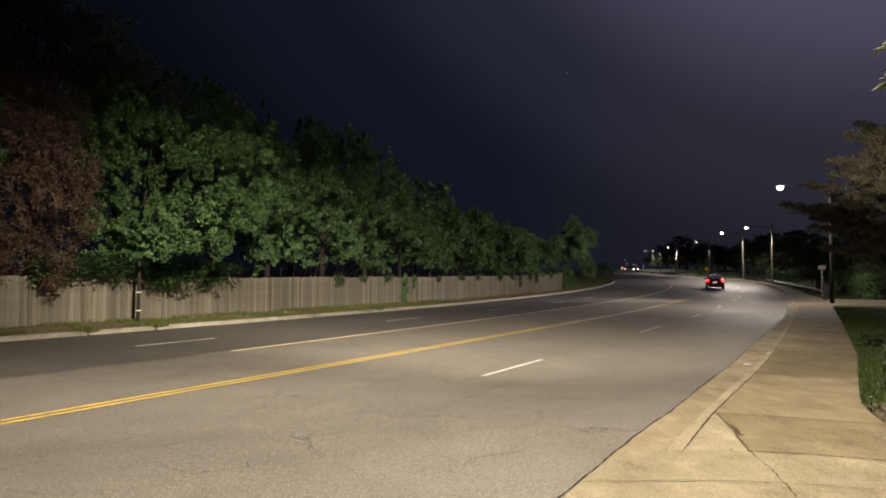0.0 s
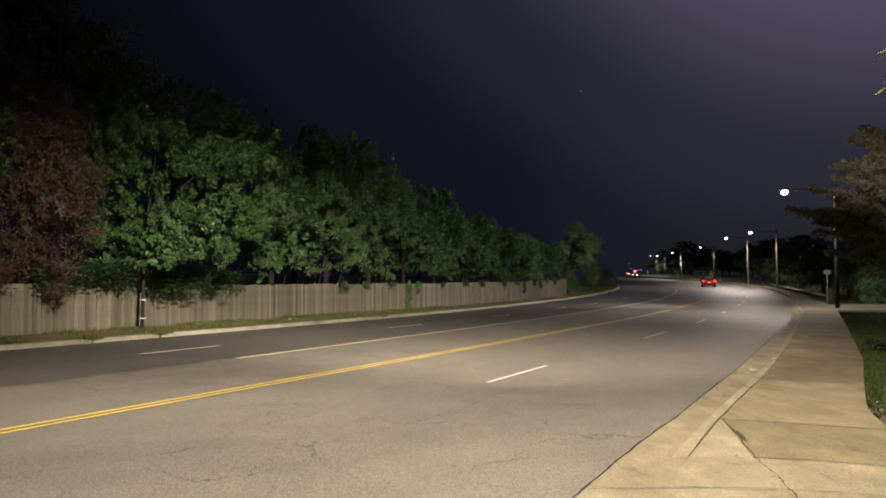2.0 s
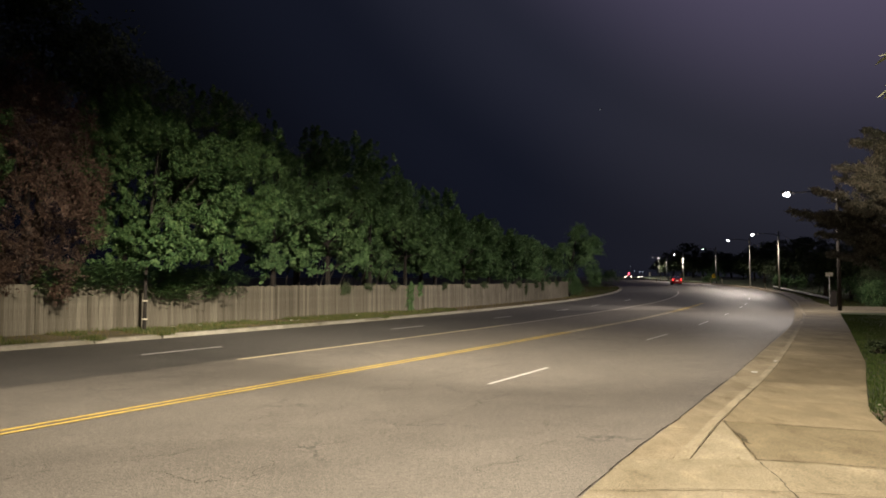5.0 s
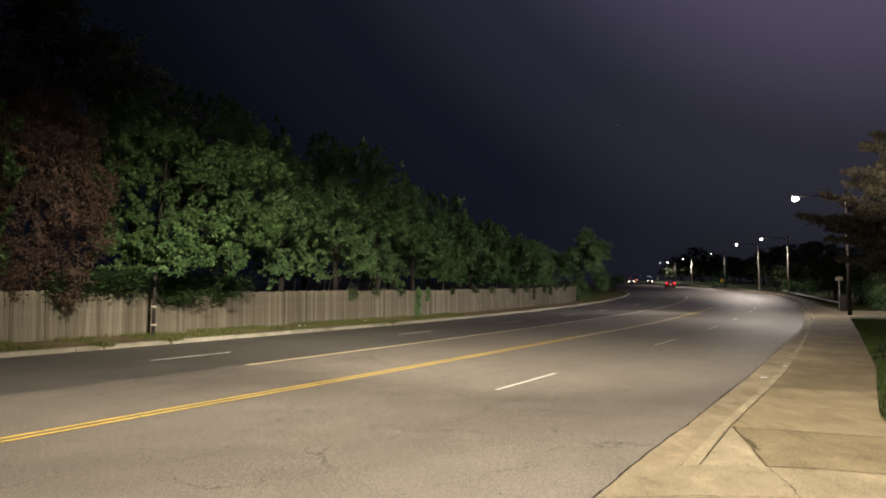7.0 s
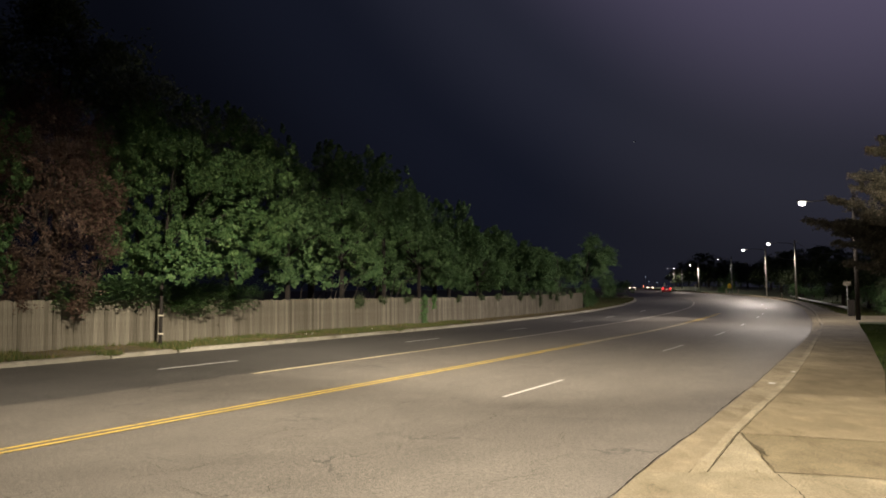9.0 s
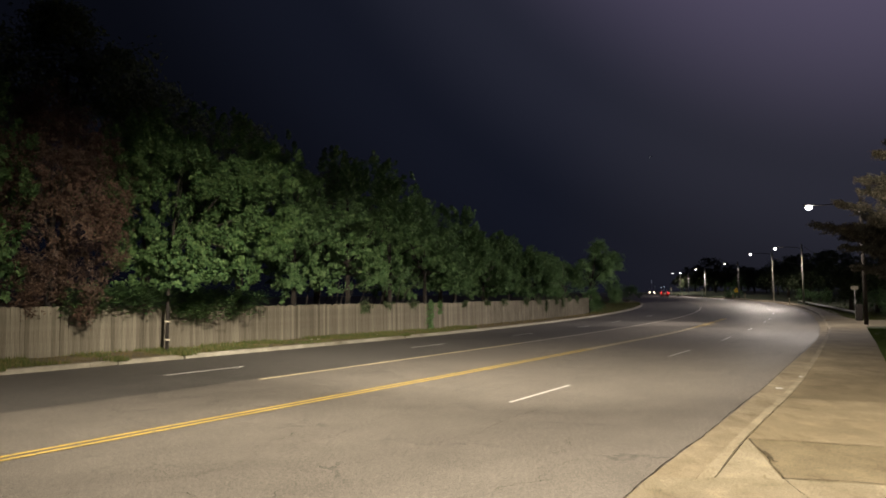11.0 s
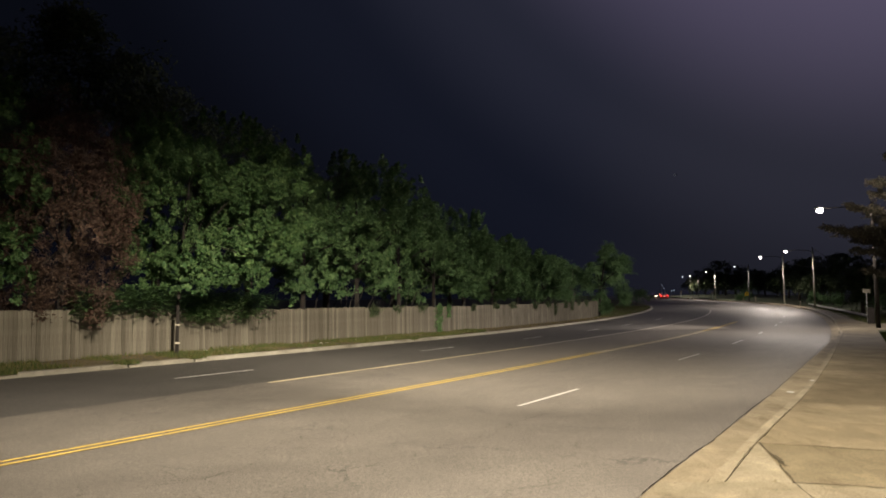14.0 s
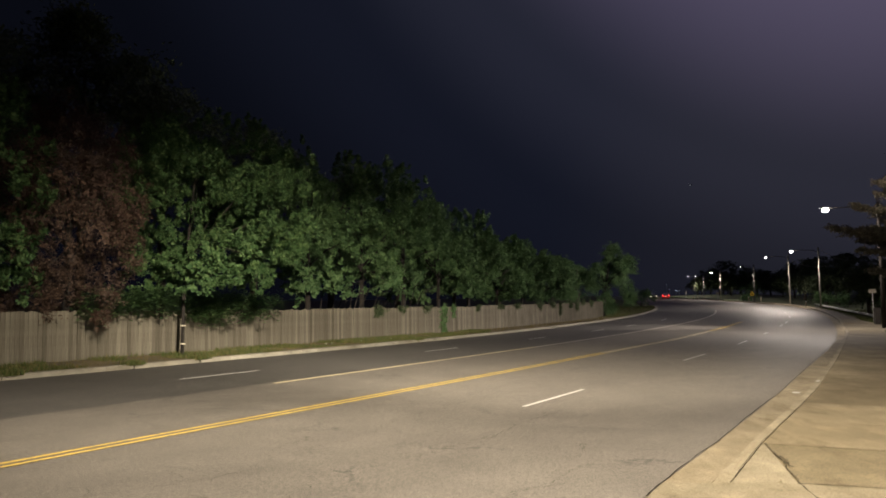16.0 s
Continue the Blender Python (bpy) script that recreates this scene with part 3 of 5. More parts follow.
# ---- far kerb ----
def far_profile(s):
    return [(-19.42, -0.1), (-19.42, 0.125), (-19.40, 0.14), (-19.24, 0.14), (-19.20, 0.12), (-19.17, 0.0), (-19.17, -0.1)]


kerb_far = tagged(empty("kerb"), "worn concrete kerb with gaps, grass growing over it", "kerb", kind="structure")
rnd = random.Random(5)
at_s = -40.0
while at_s < 190:
    length = rnd.choice((3.05, 3.05, 3.05, 1.4))
    end = at_s + length - rnd.choice((0.01, 0.02, 0.05))
    for gap, wide in ((15.3, 0.06), (17.85, 0.10), (31.9, 0.12)):
        if at_s < gap < end:
            end, length = gap, gap + wide - at_s
    cast_piece("kerb_piece", at_s + 0.01, end, far_profile, OLD_KERB, kerb_far)
    at_s += length


# ---- verges ----
def far_verge(s):
    v = table(VERGE_UP, s)
    return [(-44, -0.6), (-40, 0.25), (-30, 0.28), (-23.0, v + 0.03), (-21.4, v), (-20.3, 0.5 * (v + 0.13)), (-19.41, 0.128), (-19.41, -0.1)]


def near_verge(s):
    e = table(WALK_EDGE, s)
    fall = 0.0 if s < 59 else 0.35
    return [(e + 0.006, -0.1), (e + 0.006, 0.112), (e + 0.6, 0.13 - 0.3 * fall), (e + 3, 0.16 - fall), (22, 0.25), (36, 0.25), (40, -0.6)]


structure("verge_far", loft("verge_far", span(-80, 57, 3) + span(60, 142, 3) + span(146, 300, 8), far_verge, SOIL), "strip of patchy grass and bare soil below the fence", "verge")
structure("verge_near", loft("verge_near", span(-80, 49.1, 3), near_verge, DIM_TURF), "short dark grass beside the sidewalk", "verge")
structure("verge_beyond", loft("verge_beyond", span(59.6, 142, 3) + span(146, 300, 8), near_verge, DIM_TURF), "grass slope behind the kerb and rail", "verge")
structure("mulch_bed", loft("mulch_bed", span(6.2, 11.2, 0.5), lambda s: [(table(WALK_EDGE, s) + 0.03 + 0.02 * math.sin(5 * s), 0.125), (1.3, 0.15), (2.2, 0.165), (3.4 + 0.3 * math.sin(2 * s), 0.175)], MULCH),
          "bed of brown leaf mulch beside the sidewalk", "mulch")


def blades(name, count, seed, place, height, material):
    r = np.random.default_rng(seed)
    verts, faces = [], []
    for i in range(count):
        s, o, up = place(r)
        q = plan(s, o, up)
        h, a = height * r.uniform(0.4, 1.25), r.uniform(0, math.tau)
        w, lean = 0.011 + 0.006 * r.random(), 0.6 * h * r.random()
        c, d = math.cos(a), math.sin(a)
        verts += [(q.x - d * w, q.y + c * w, q.z - 0.01), (q.x + d * w, q.y - c * w, q.z - 0.01), (q.x + c * lean, q.y + d * lean, q.z + h)]
        faces.append((3 * i, 3 * i + 1, 3 * i + 2))
    return raw(name, verts, faces, material)


def patchy(r, s0, s1, o0, o1, up, size, limit):
    while True:
        s, o = r.uniform(s0, s1), r.uniform(o0, o1)
        if (o < -5 or o > table(WALK_EDGE, s) + 0.015) and noise.noise(Vector((s * size, o * size * 1.5, 3.0))) > limit:
            return s, o, up(s, o)


def far_up(s, o):
    v = table(VERGE_UP, s)
    return float(np.interp(o, [-23.0, -21.4, -20.3, -19.41], [v + 0.03, v, 0.5 * (v + 0.13), 0.128]))


tagged(new("grass", blades("grass", 15000, 11, lambda r: patchy(r, 6, 42, -21.45, -19.4, far_up, 0.45, -0.12), 0.13, GRASS)), "patchy green grass along the fence foot", "grass", kind="stuff")
tagged(new("grass", blades("grass", 9000, 12, lambda r: patchy(r, 6, 74, -21.5, -19.5, far_up, 0.3, -0.4), 0.06, DRY_GRASS)), "thin dry grass along the fence foot", "grass", kind="stuff")
tagged(new("grass", blades("grass", 12000, 15, lambda r: patchy(r, 70, 118, -25, -19.5, far_up, 0.3, -0.5), 0.16, GRASS)), "rough grass on the verge past the fence", "grass", kind="stuff")
tagged(new("grass", blades("grass", 16000, 16, lambda r: patchy(r, 59.7, 104, -0.6, 7.0, lambda s, o: 0.13 - 0.1 * min(max(o - table(WALK_EDGE, s), 0), 3), 0.3, -0.5), 0.13, GRASS)), "rough grass behind the guard rail", "grass", kind="stuff")
tagged(new("grass", blades("grass", 2600, 13, lambda r: (lambda s: (s + r.normal(0, 0.16), r.uniform(-19.5, -19.1), 0.12))(r.choice([15.4, 18.0, 11.6, 32.0, 8.3])), 0.14, GRASS)), "weed tufts growing over the kerb gaps", "grass", kind="stuff")
tagged(new("grass", blades("grass", 52000, 14, lambda r: patchy(r, 10.4, 46, 0.5, 5.2, lambda s, o: 0.13, 0.8, -0.6), 0.06, LAWN)), "short mown grass beside the sidewalk", "grass", kind="stuff")


# ---- street lamps ----
def street_lamp(name, lamp_at, pole_s_o, label, watts, pole_mat=POLE_DARK, glow=LED, beams=(), head=1.25, pole_extra=0.5, down=0.95, rim=0.0):
    """A round pole, a long arm and a flat lamp head that shines down; lamp_at is the middle of its lens."""
    lx, ly, lz = lamp_at
    px, py = pole_s_o
    g = hill(py) + 0.1
    thing = tagged(empty(name, pose(px, py, g)), label, "street lamp")
    top = lz - g + pole_extra
    part("pole", tube([(0, 0, -0.3), (0, 0, top * 0.5), (0, 0, top)], [0.13, 0.11, 0.085], 12), pole_mat, thing, smooth=True)
    d = Vector((lx - px, ly - py, lz - g))
    flat = Vector((d.x, d.y, 0))
    e = flat.normalized()
    h = d.z + 0.16
    part("arm", tube([Vector((0, 0, h - 0.35)), e * 0.5 + Vector((0, 0, h - 0.05)), flat * 0.55 + Vector((0, 0, h + 0.06)), flat - e * 0.3 + Vector((0, 0, h))], [0.04, 0.038, 0.034, 0.03], 8), TRUNK_BARK, thing, smooth=True)
    part("bracket", box((0.26, 0.26, 0.3), (0, 0, h - 0.35), 0.03), GALV, thing)
    ang = math.degrees(math.atan2(e.y, e.x))
    bm = box((0.78 * head, 0.34 * head, 0.13 * head), (0, 0, 0.2), 0.045, segments=3)
    bm.transform(Matrix.Translation(flat + Vector((0, 0, d.z))) @ pose(0, 0, 0, 0, 0, ang))
    housing = part("lamp_head", bm, LAMP_GREY, thing, smooth=True)
    bm = bmesh.new()
    bmesh.ops.create_uvsphere(bm, u_segments=16, v_segments=8, radius=1.0)
    bm.transform(Matrix.Translation(flat + Vector((0, 0, d.z + 0.03))) @ pose(0, 0, 0, 0, 0, ang) @ Matrix.Diagonal((0.25 * head, 0.19 * head, 0.16 * head, 1)) if not rim else Matrix.Translation(flat + Vector((0, 0, d.z))) @ Matrix.Diagonal((0.18, 0.18, 0.12, 1)))
    lens = part("lens", bm, glow, housing, "bright white lit lens", smooth=True)
    lens.visible_shadow = False
    if rim:
        # the cut-off rim round the lens: no light goes up, little goes out level
        rings = [(0.215, 0.13), (0.215, -0.13 - rim), (0.20, -0.13 - rim), (0.20, 0.13)]
        bm = bmesh.new()
        loops = [[bm.verts.new((a * math.cos(k * math.tau / 32), a * math.sin(k * math.tau / 32), z)) for k in range(32)] for a, z in rings]
        for q, w in zip(loops, loops[1:] + loops[:1]):
            for k in range(32):
                bm.faces.new((q[k], q[(k + 1) % 32], w[(k + 1) % 32], w[k]))
        bm.transform(Matrix.Translation(flat + Vector((0, 0, d.z))))
        bmesh.ops.recalc_face_normals(bm, faces=bm.faces)
        part("cutoff_rim", bm, LAMP_GREY, housing)
    if watts:
        for share, size, blend, (ax, ay, az) in ((down, 164, 0.4, (0, 0, -1)), *beams):
            data = bpy.data.lights.new("lamp_light", "SPOT")
            data.energy, data.color = watts * share, LAMP_COLOUR if ly < 20 else FAR_LAMP_COLOUR
            data.spot_size, data.spot_blend, data.shadow_soft_size = radians(size), blend, 0.034 if rim else 0.16
            light = new("lamp_light", data)
            eye = Vector((lx, ly, lz - 0.13))
            light.matrix_basis = look(eye, eye + Vector((ax, ay + 1e-4, az)))
    return thing


# wide cone down, beams along and across the road, spots added to brighten trees
NEAR_BEAMS = ((2.0, 62, 1.0, (0.03, 0.92, -0.43)), (1.35, 60, 1.0, (-0.25, 0.93, -0.26)), (0.6, 70, 1.0, (-0.50, 0.66, -0.56)), (14.5, 30, 1.0, (0.59, 0.81, 0.035)),
              (3.5, 62, 1.0, (-0.37, 0.93, -0.02)), (7.8, 32, 1.0, (-0.14, 0.985, -0.05)))
ROAD_BEAMS = ((0.85, 80, 1.0, (-0.82, -0.25, -0.42)), (0.7, 80, 1.0, (0.80, 0.45, -0.25)), (5.0, 42, 1.0, (-0.30, 0.94, -0.12)), (2.8, 62, 1.0, (-0.70, 0.60, -0.36)), (3.0, 64, 1.0, (-0.97, 0.10, 0.03)))
FAR_BEAMS = ((0.7, 90, 1.0, (-0.85, -0.35, -0.30)), (0.65, 44, 1.0, (-0.46, -0.875, -0.13)), (0.45, 36, 1.0, (0.25, 0.95, -0.26)))
LAMPS = [
    ((1.5, 5.6, 9.3), (4.9, 3.2), 1.0, LED, NEAR_BEAMS, 1.25),
    ((20.95, 46.0, 7.3), (24.05, 46.0), 0.34, LED, ROAD_BEAMS, 0.78),
    ((40.9, 100.0, 8.5), (44.0, 99.2), 0.6, LED, FAR_BEAMS, 0.72),
    ((44.4, 118.0, 8.85), (47.6, 117.6), 0.55, LED, FAR_BEAMS, 0.68),
    ((51.0, 149.0, 9.0), (53.6, 149.0), 0.2, LED_FAR, (), 0.36),
    ((54.9, 180.0, 9.2), (56.9, 180.0), 0.45, LED_FAR, (), 0.55),
    ((65.4, 230.0, 10.3), (68.0, 231.0), 0.35, LED_FAR, (), 0.62),
    ((72.0, 262.0, 11.4), (74.6, 263.0), 0.35, LED_FAR, (), 0.45),
]
for i, (lamp, pole, share, glow, beams, head) in enumerate(LAMPS):
    tagged(street_lamp("street_lamp", lamp, pole, "lit street lamp on a tall pole, long arm over the road", LAMP_WATTS * share, pole_mat=POLE_WOOD if i in (2, 3, 5) else TRUNK_BARK if i == 1 else POLE_DARK, glow=glow, beams=beams, head=head, down=0.5 if i == 1 else 0.3 if i in (2, 3) else 0.82, rim=0.042 if i == 0 else 0.0), group="street lamps along the road")


# ---- fence ----
def plank_mesh(seed, h):
    r = random.Random(seed)
    bm = box((0.138, 0.019, h), (0, 0, h / 2))
    for v in bm.verts:
        if v.co.z > h * 0.9:
            v.co.z += r.uniform(-0.012, 0.012)
    return mesh_of("plank", bm, PLANK)


FENCE_O, FENCE_H = -21.4, 1.53
fence = tagged(empty("fence"), "weathered grey-brown board fence with uneven boards", "fence")
plank_kinds = [plank_mesh(i, FENCE_H + d) for i, d in enumerate((-0.03, -0.01, 0.0, 0.01, 0.02))]
rnd = random.Random(21)
panel_drop = {i: rnd.uniform(-0.03, 0.03) for i in range(60)}
rest_v, rest_f = [], []
for i in range(490):
    s = 4.0 + 0.1415 * i
    if s > 72.4:
        break
    o = FENCE_O + rnd.uniform(-0.008, 0.008)
    q = plan(s, o, table(VERGE_UP, s) - 0.03 + panel_drop[int(s / 2.4)])
    tilt = rnd.gauss(0, 0.5)
    m = pose(q.x, q.y, q.z, 0, 0, heading(s) + 90) @ pose(0, 0, 0, 0, tilt, rnd.gauss(0, 1.5))
    if i < 300:
        ob = new("plank", rnd.choice(plank_kinds))
        ob.parent, ob.matrix_basis = fence, m
    else:
        k = len(rest_v)
        me = rnd.choice(plank_kinds)
        rest_v += [m @ v.co for v in me.vertices]
        rest_f += [tuple(k + x for x in p.vertices) for p in me.polygons]
tagged(part("far_planks", raw("far_planks", rest_v, rest_f, PLANK), PLANK, fence), kind="stuff")
for up in (0.28, 1.2):
    a = [plan(s, FENCE_O - 0.05, table(VERGE_UP, s) + up) for s in span(4, 72.4, 2.4)]
    part("rail", tube(a, 0.045, 4), PLANK, fence)
for s in span(4, 72.4, 2.4):
    q = plan(s, FENCE_O - 0.12, table(VERGE_UP, s))
    bm = box((0.09, 0.09, 1.7), (q.x, q.y, q.z + 0.65))
    part("post", bm, PLANK, fence)


# ---- plants ----
def leaves(name, seed, clumps, per, spread, leaf, material, hang=0.3, core=None, rise=-0.2, tumble=0.6):
    """A mesh of many small leaves in sprays along short twigs that point away from the core."""
    r = np.random.default_rng(seed)
    base = np.array(clumps, float)
    way = base - (np.array(core) if core is not None else base.mean(axis=0))
    way = way / (np.linalg.norm(way, axis=1)[:, None] + 1e-6) + r.normal(0, 0.45, base.shape)
    way[:, 2] += rise
    way /= np.linalg.norm(way, axis=1)[:, None] + 1e-6
    size_of = r.uniform(0.55, 1.5, (len(base), 1))
    c, w, k = (np.repeat(x, per, axis=0) for x in (base, way, size_of))
    n = len(c)
    c = c + w * r.uniform(-2.2, 2.2, (n, 1)) * spread * k + r.normal(0, 0.62, (n, 3)) * spread * k
    a = r.normal(0, 0.8, (n, 3)) + w * 1.4 + np.array((0, 0, -hang))
    a /= np.linalg.norm(a, axis=1)[:, None]
    up = r.normal(0, tumble, (n, 3)) + np.array((0, 0, 1.0))
    b = np.cross(a, up)
    b /= np.linalg.norm(b, axis=1)[:, None] + 1e-9
    size = leaf * r.uniform(0.6, 1.4, (n, 1))
    v = np.stack([c - a * size * 0.5, c + b * size * 0.21, c + a * size * 0.5, c - b * size * 0.21], 1).reshape(-1, 3)
    return raw(name, v.tolist(), np.arange(4 * n).reshape(-1, 4).tolist(), material)


def sprays(name, seed, centres, per, radius, leaf, material, flat=0.8, core=None):
    """Leaves laid in drooping fans, one fan to a twig, that lie roof-like one over another."""
    r = np.random.default_rng(seed)
    base = np.array(centres, float)
    out = base - (np.array(core) if core is not None else base.mean(axis=0))
    out = out / (np.linalg.norm(out, axis=1)[:, None] + 1e-6) + r.normal(0, 0.25, base.shape)
    nrm = out * 0.75 + np.array((0, 0, flat)) + r.normal(0, 0.42, base.shape)
    nrm /= np.linalg.norm(nrm, axis=1)[:, None] + 1e-9
    u = out - (out * nrm).sum(1)[:, None] * nrm
    u /= np.linalg.norm(u, axis=1)[:, None] + 1e-9
    k = radius * r.uniform(0.5, 1.5, (len(base), 1))
    c, m, u, k = (np.repeat(x, per, axis=0) for x in (base, nrm, u, k))
    v = np.cross(m, u)
    n = len(c)
    rho, phi = np.sqrt(r.random((n, 1))), r.uniform(0, math.tau, (n, 1))
    # five fingers to a fan
    rho = rho * (0.62 + 0.38 * np.cos(5 * phi + k * 40))
    rad = u * np.cos(phi) + v * np.sin(phi)
    c = c + (u * np.cos(phi) * 1.35 + v * np.sin(phi) * 0.95) * rho * k + m * r.normal(0, 0.13, (n, 1)) * k
    c[:, 2:] -= 0.16 * k * rho ** 2
    a = rad + r.normal(0, 0.45, (n, 3)) + np.array((0, 0, 0.05))
    a /= np.linalg.norm(a, axis=1)[:, None]
    b = np.cross(a, m + r.normal(0, 0.30, (n, 3)))
    b /= np.linalg.norm(b, axis=1)[:, None] + 1e-9
    size = leaf * r.uniform(0.6, 1.4, (n, 1))
    q = np.stack([c - a * size * 0.5, c + b * size * 0.23, c + a * size * 0.5, c - b * size * 0.23], 1).reshape(-1, 3)
    return raw(name, q.tolist(), np.arange(4 * n).reshape(-1, 4).tolist(), material)


def tufts(name, seed, centres, per, length, leaf, material, core, lift=0.8, wide=0.4):
    """Leaves set round the ends of shoots: each tuft is a cone that points outward and up."""
    r = np.random.default_rng(seed)
    base = np.array(centres, float)
    out = base - np.array(core)
    out = out / (np.linalg.norm(out, axis=1)[:, None] + 1e-6)
    axis = out + np.array((0, 0, lift)) + r.normal(0, 0.35, base.shape)
    axis /= np.linalg.norm(axis, axis=1)[:, None] + 1e-9
    u = np.cross(axis, r.normal(0, 1, base.shape))
    u /= np.linalg.norm(u, axis=1)[:, None] + 1e-9
    k = length * r.uniform(0.55, 1.45, (len(base), 1))
    c, axis, u, k = (np.repeat(x, per, axis=0) for x in (base, axis, u, k))
    v = np.cross(axis, u)
    n = len(c)
    f, phi = r.random((n, 1)), r.uniform(0, math.tau, (n, 1))
    rad = u * np.cos(phi) + v * np.sin(phi)
    c = c + axis * k * (f - 0.45) + rad * k * wide * (1 - f) ** 0.6 * r.uniform(0.35, 1.0, (n, 1))
    a = rad + axis * 0.5 + r.normal(0, 0.35, (n, 3))
    a /= np.linalg.norm(a, axis=1)[:, None]
    b = np.cross(a, axis * 0.7 + np.array((0, 0, 0.5)) + r.normal(0, 0.4, (n, 3)))
    b /= np.linalg.norm(b, axis=1)[:, None] + 1e-9
    size = leaf * r.uniform(0.6, 1.4, (n, 1))
    q = np.stack([c - a * size * 0.5, c + b * size * 0.29, c + a * size * 0.5, c - b * size * 0.29], 1).reshape(-1, 3)
    return raw(name, q.tolist(), np.arange(4 * n).reshape(-1, 4).tolist(), material)


def crown_points(seed, centre, radii, count, low=-0.8, lumps=9, inner=0.45, lobe=(0.26, 0.42), heart=0.62):
    """Clump centres in an uneven crown, built of overlapping lobes with gaps between."""
    r = np.random.default_rng(seed)
    lobes = []
    for _ in range(lumps):
        d = r.normal(0, 1, 3)
        d /= np.linalg.norm(d)
        d[2] = max(d[2], low)
        size = r.uniform(*lobe)
        lobes.append((d * r.uniform(0.6, 1.0 - 0.6 * size), size))
    lobes.append((np.zeros(3), heart))
    out = []
    while len(out) < count:
        lc, lr = lobes[r.integers(len(lobes))]
        d = r.normal(0, 1, 3) + np.array((0, 0, 0.35))
        d /= np.linalg.norm(d)
        p = lc + d * lr * r.uniform(inner, 1.0) ** 0.5
        if p[2] > low:
            out.append(np.array(centre) + p * np.array(radii))
    return out


def level_leaves(name, seed, centres, per, spread, leaf, material):
    """Shade leaves on low twigs, that lie nearly level."""
    r = np.random.default_rng(seed)
    c = np.repeat(np.array(centres, float), per, axis=0)
    n = len(c)
    c = c + r.normal(0, 1, (n, 3)) * spread * np.array((1, 1, 0.75))
    phi = r.uniform(0, math.tau, (n, 1))
    a = np.concatenate([np.cos(phi), np.sin(phi), r.normal(-0.15, 0.12, (n, 1))], 1)
    b = np.concatenate([-np.sin(phi), np.cos(phi), r.normal(0, 0.12, (n, 1))], 1)
    size = leaf * r.uniform(0.6, 1.4, (n, 1))
    q = np.stack([c - a * size * 0.5, c + b * size * 0.29, c + a * size * 0.5, c - b * size * 0.29], 1).reshape(-1, 3)
    return raw(name, q.tolist(), np.arange(4 * n).reshape(-1, 4).tolist(), material)


def tree(name, at, seed, height, crown_z, radii, clumps, per, leaf, material, label, trunk_r=0.13, spread=0.16, droops=(), bark=BARK, lumps=9, offset=(0, 0), lobe=(0.2, 0.32), flat=0.8, low=-0.8, tuft=0.0, fringe=()):
    r = random.Random(seed)
    thing = tagged(empty(name, pose(*at)), label, "tree")
    cx, cy = offset
    pts = [(0, 0, -0.2), (0.02, 0.02, crown_z * 0.4), (cx * 0.12 + 0.03, cy * 0.1, crown_z * 0.7), (cx * 0.7, cy * 0.7, crown_z + radii[2] * 0.5)]
    trunk = part("trunk", tube(pts, [trunk_r * 1.25, trunk_r, trunk_r * 0.85, trunk_r * 0.35], 10), bark, thing, smooth=True)
    centres = crown_points(seed, (cx, cy, crown_z), radii, clumps // 3, low=low, lumps=lumps, lobe=lobe, inner=0.7)
    for k in range(9):
        c = Vector(centres[(k * 37) % len(centres)])
        b = Vector(pts[2]) + Vector((0, 0, r.uniform(-0.6, 0.4)))
        mid = b.lerp(c, 0.5) + Vector((r.uniform(-0.2, 0.2), r.uniform(-0.2, 0.2), 0.25))
        part("limb", tube([b, mid, c], [trunk_r * 0.45, trunk_r * 0.28, 0.02], 6), bark, thing, smooth=True)
    hung = []
    for dx, dy, z0, z1, n in droops:
        for i in range(n):
            f = r.random()
            hung.append((dx + r.gauss(0, 0.22), dy + r.gauss(0, 0.15), z0 + (z1 - z0) * f))
    centres += [np.array(h) for h in hung]
    if tuft:
        core = (cx, cy, crown_z - radii[2] * 0.5)
        part("crown", tufts("crown", seed, centres, per * 3, tuft, leaf, material, core), material, thing)
    else:
        part("crown", sprays("crown", seed, centres, per * 3, spread * 2.5, leaf, material, flat), material, thing)
    low_twigs = []
    for along, across, z0, z1, n in fringe:
        p = U * along - N * across
        low_twigs += [(p.x + r.gauss(0, 0.26), p.y + r.gauss(0, 0.2), z1 + (z0 - z1) * r.random() ** 1.5) for _ in range(n)]
    if low_twigs:
        part("leaf_fringe", level_leaves("leaf_fringe", seed + 1, low_twigs, 34, 0.19, leaf * 1.2, material), material, thing)
    return thing


def left_tree(px, o):
    """Ground point on the line o along the fence, in the bearing px."""
    k = (px - 784) / 1330
    d = o / (0.8957 * k - 0.4446)
    return Vector((k * d, d, hill(d) + 0.2))


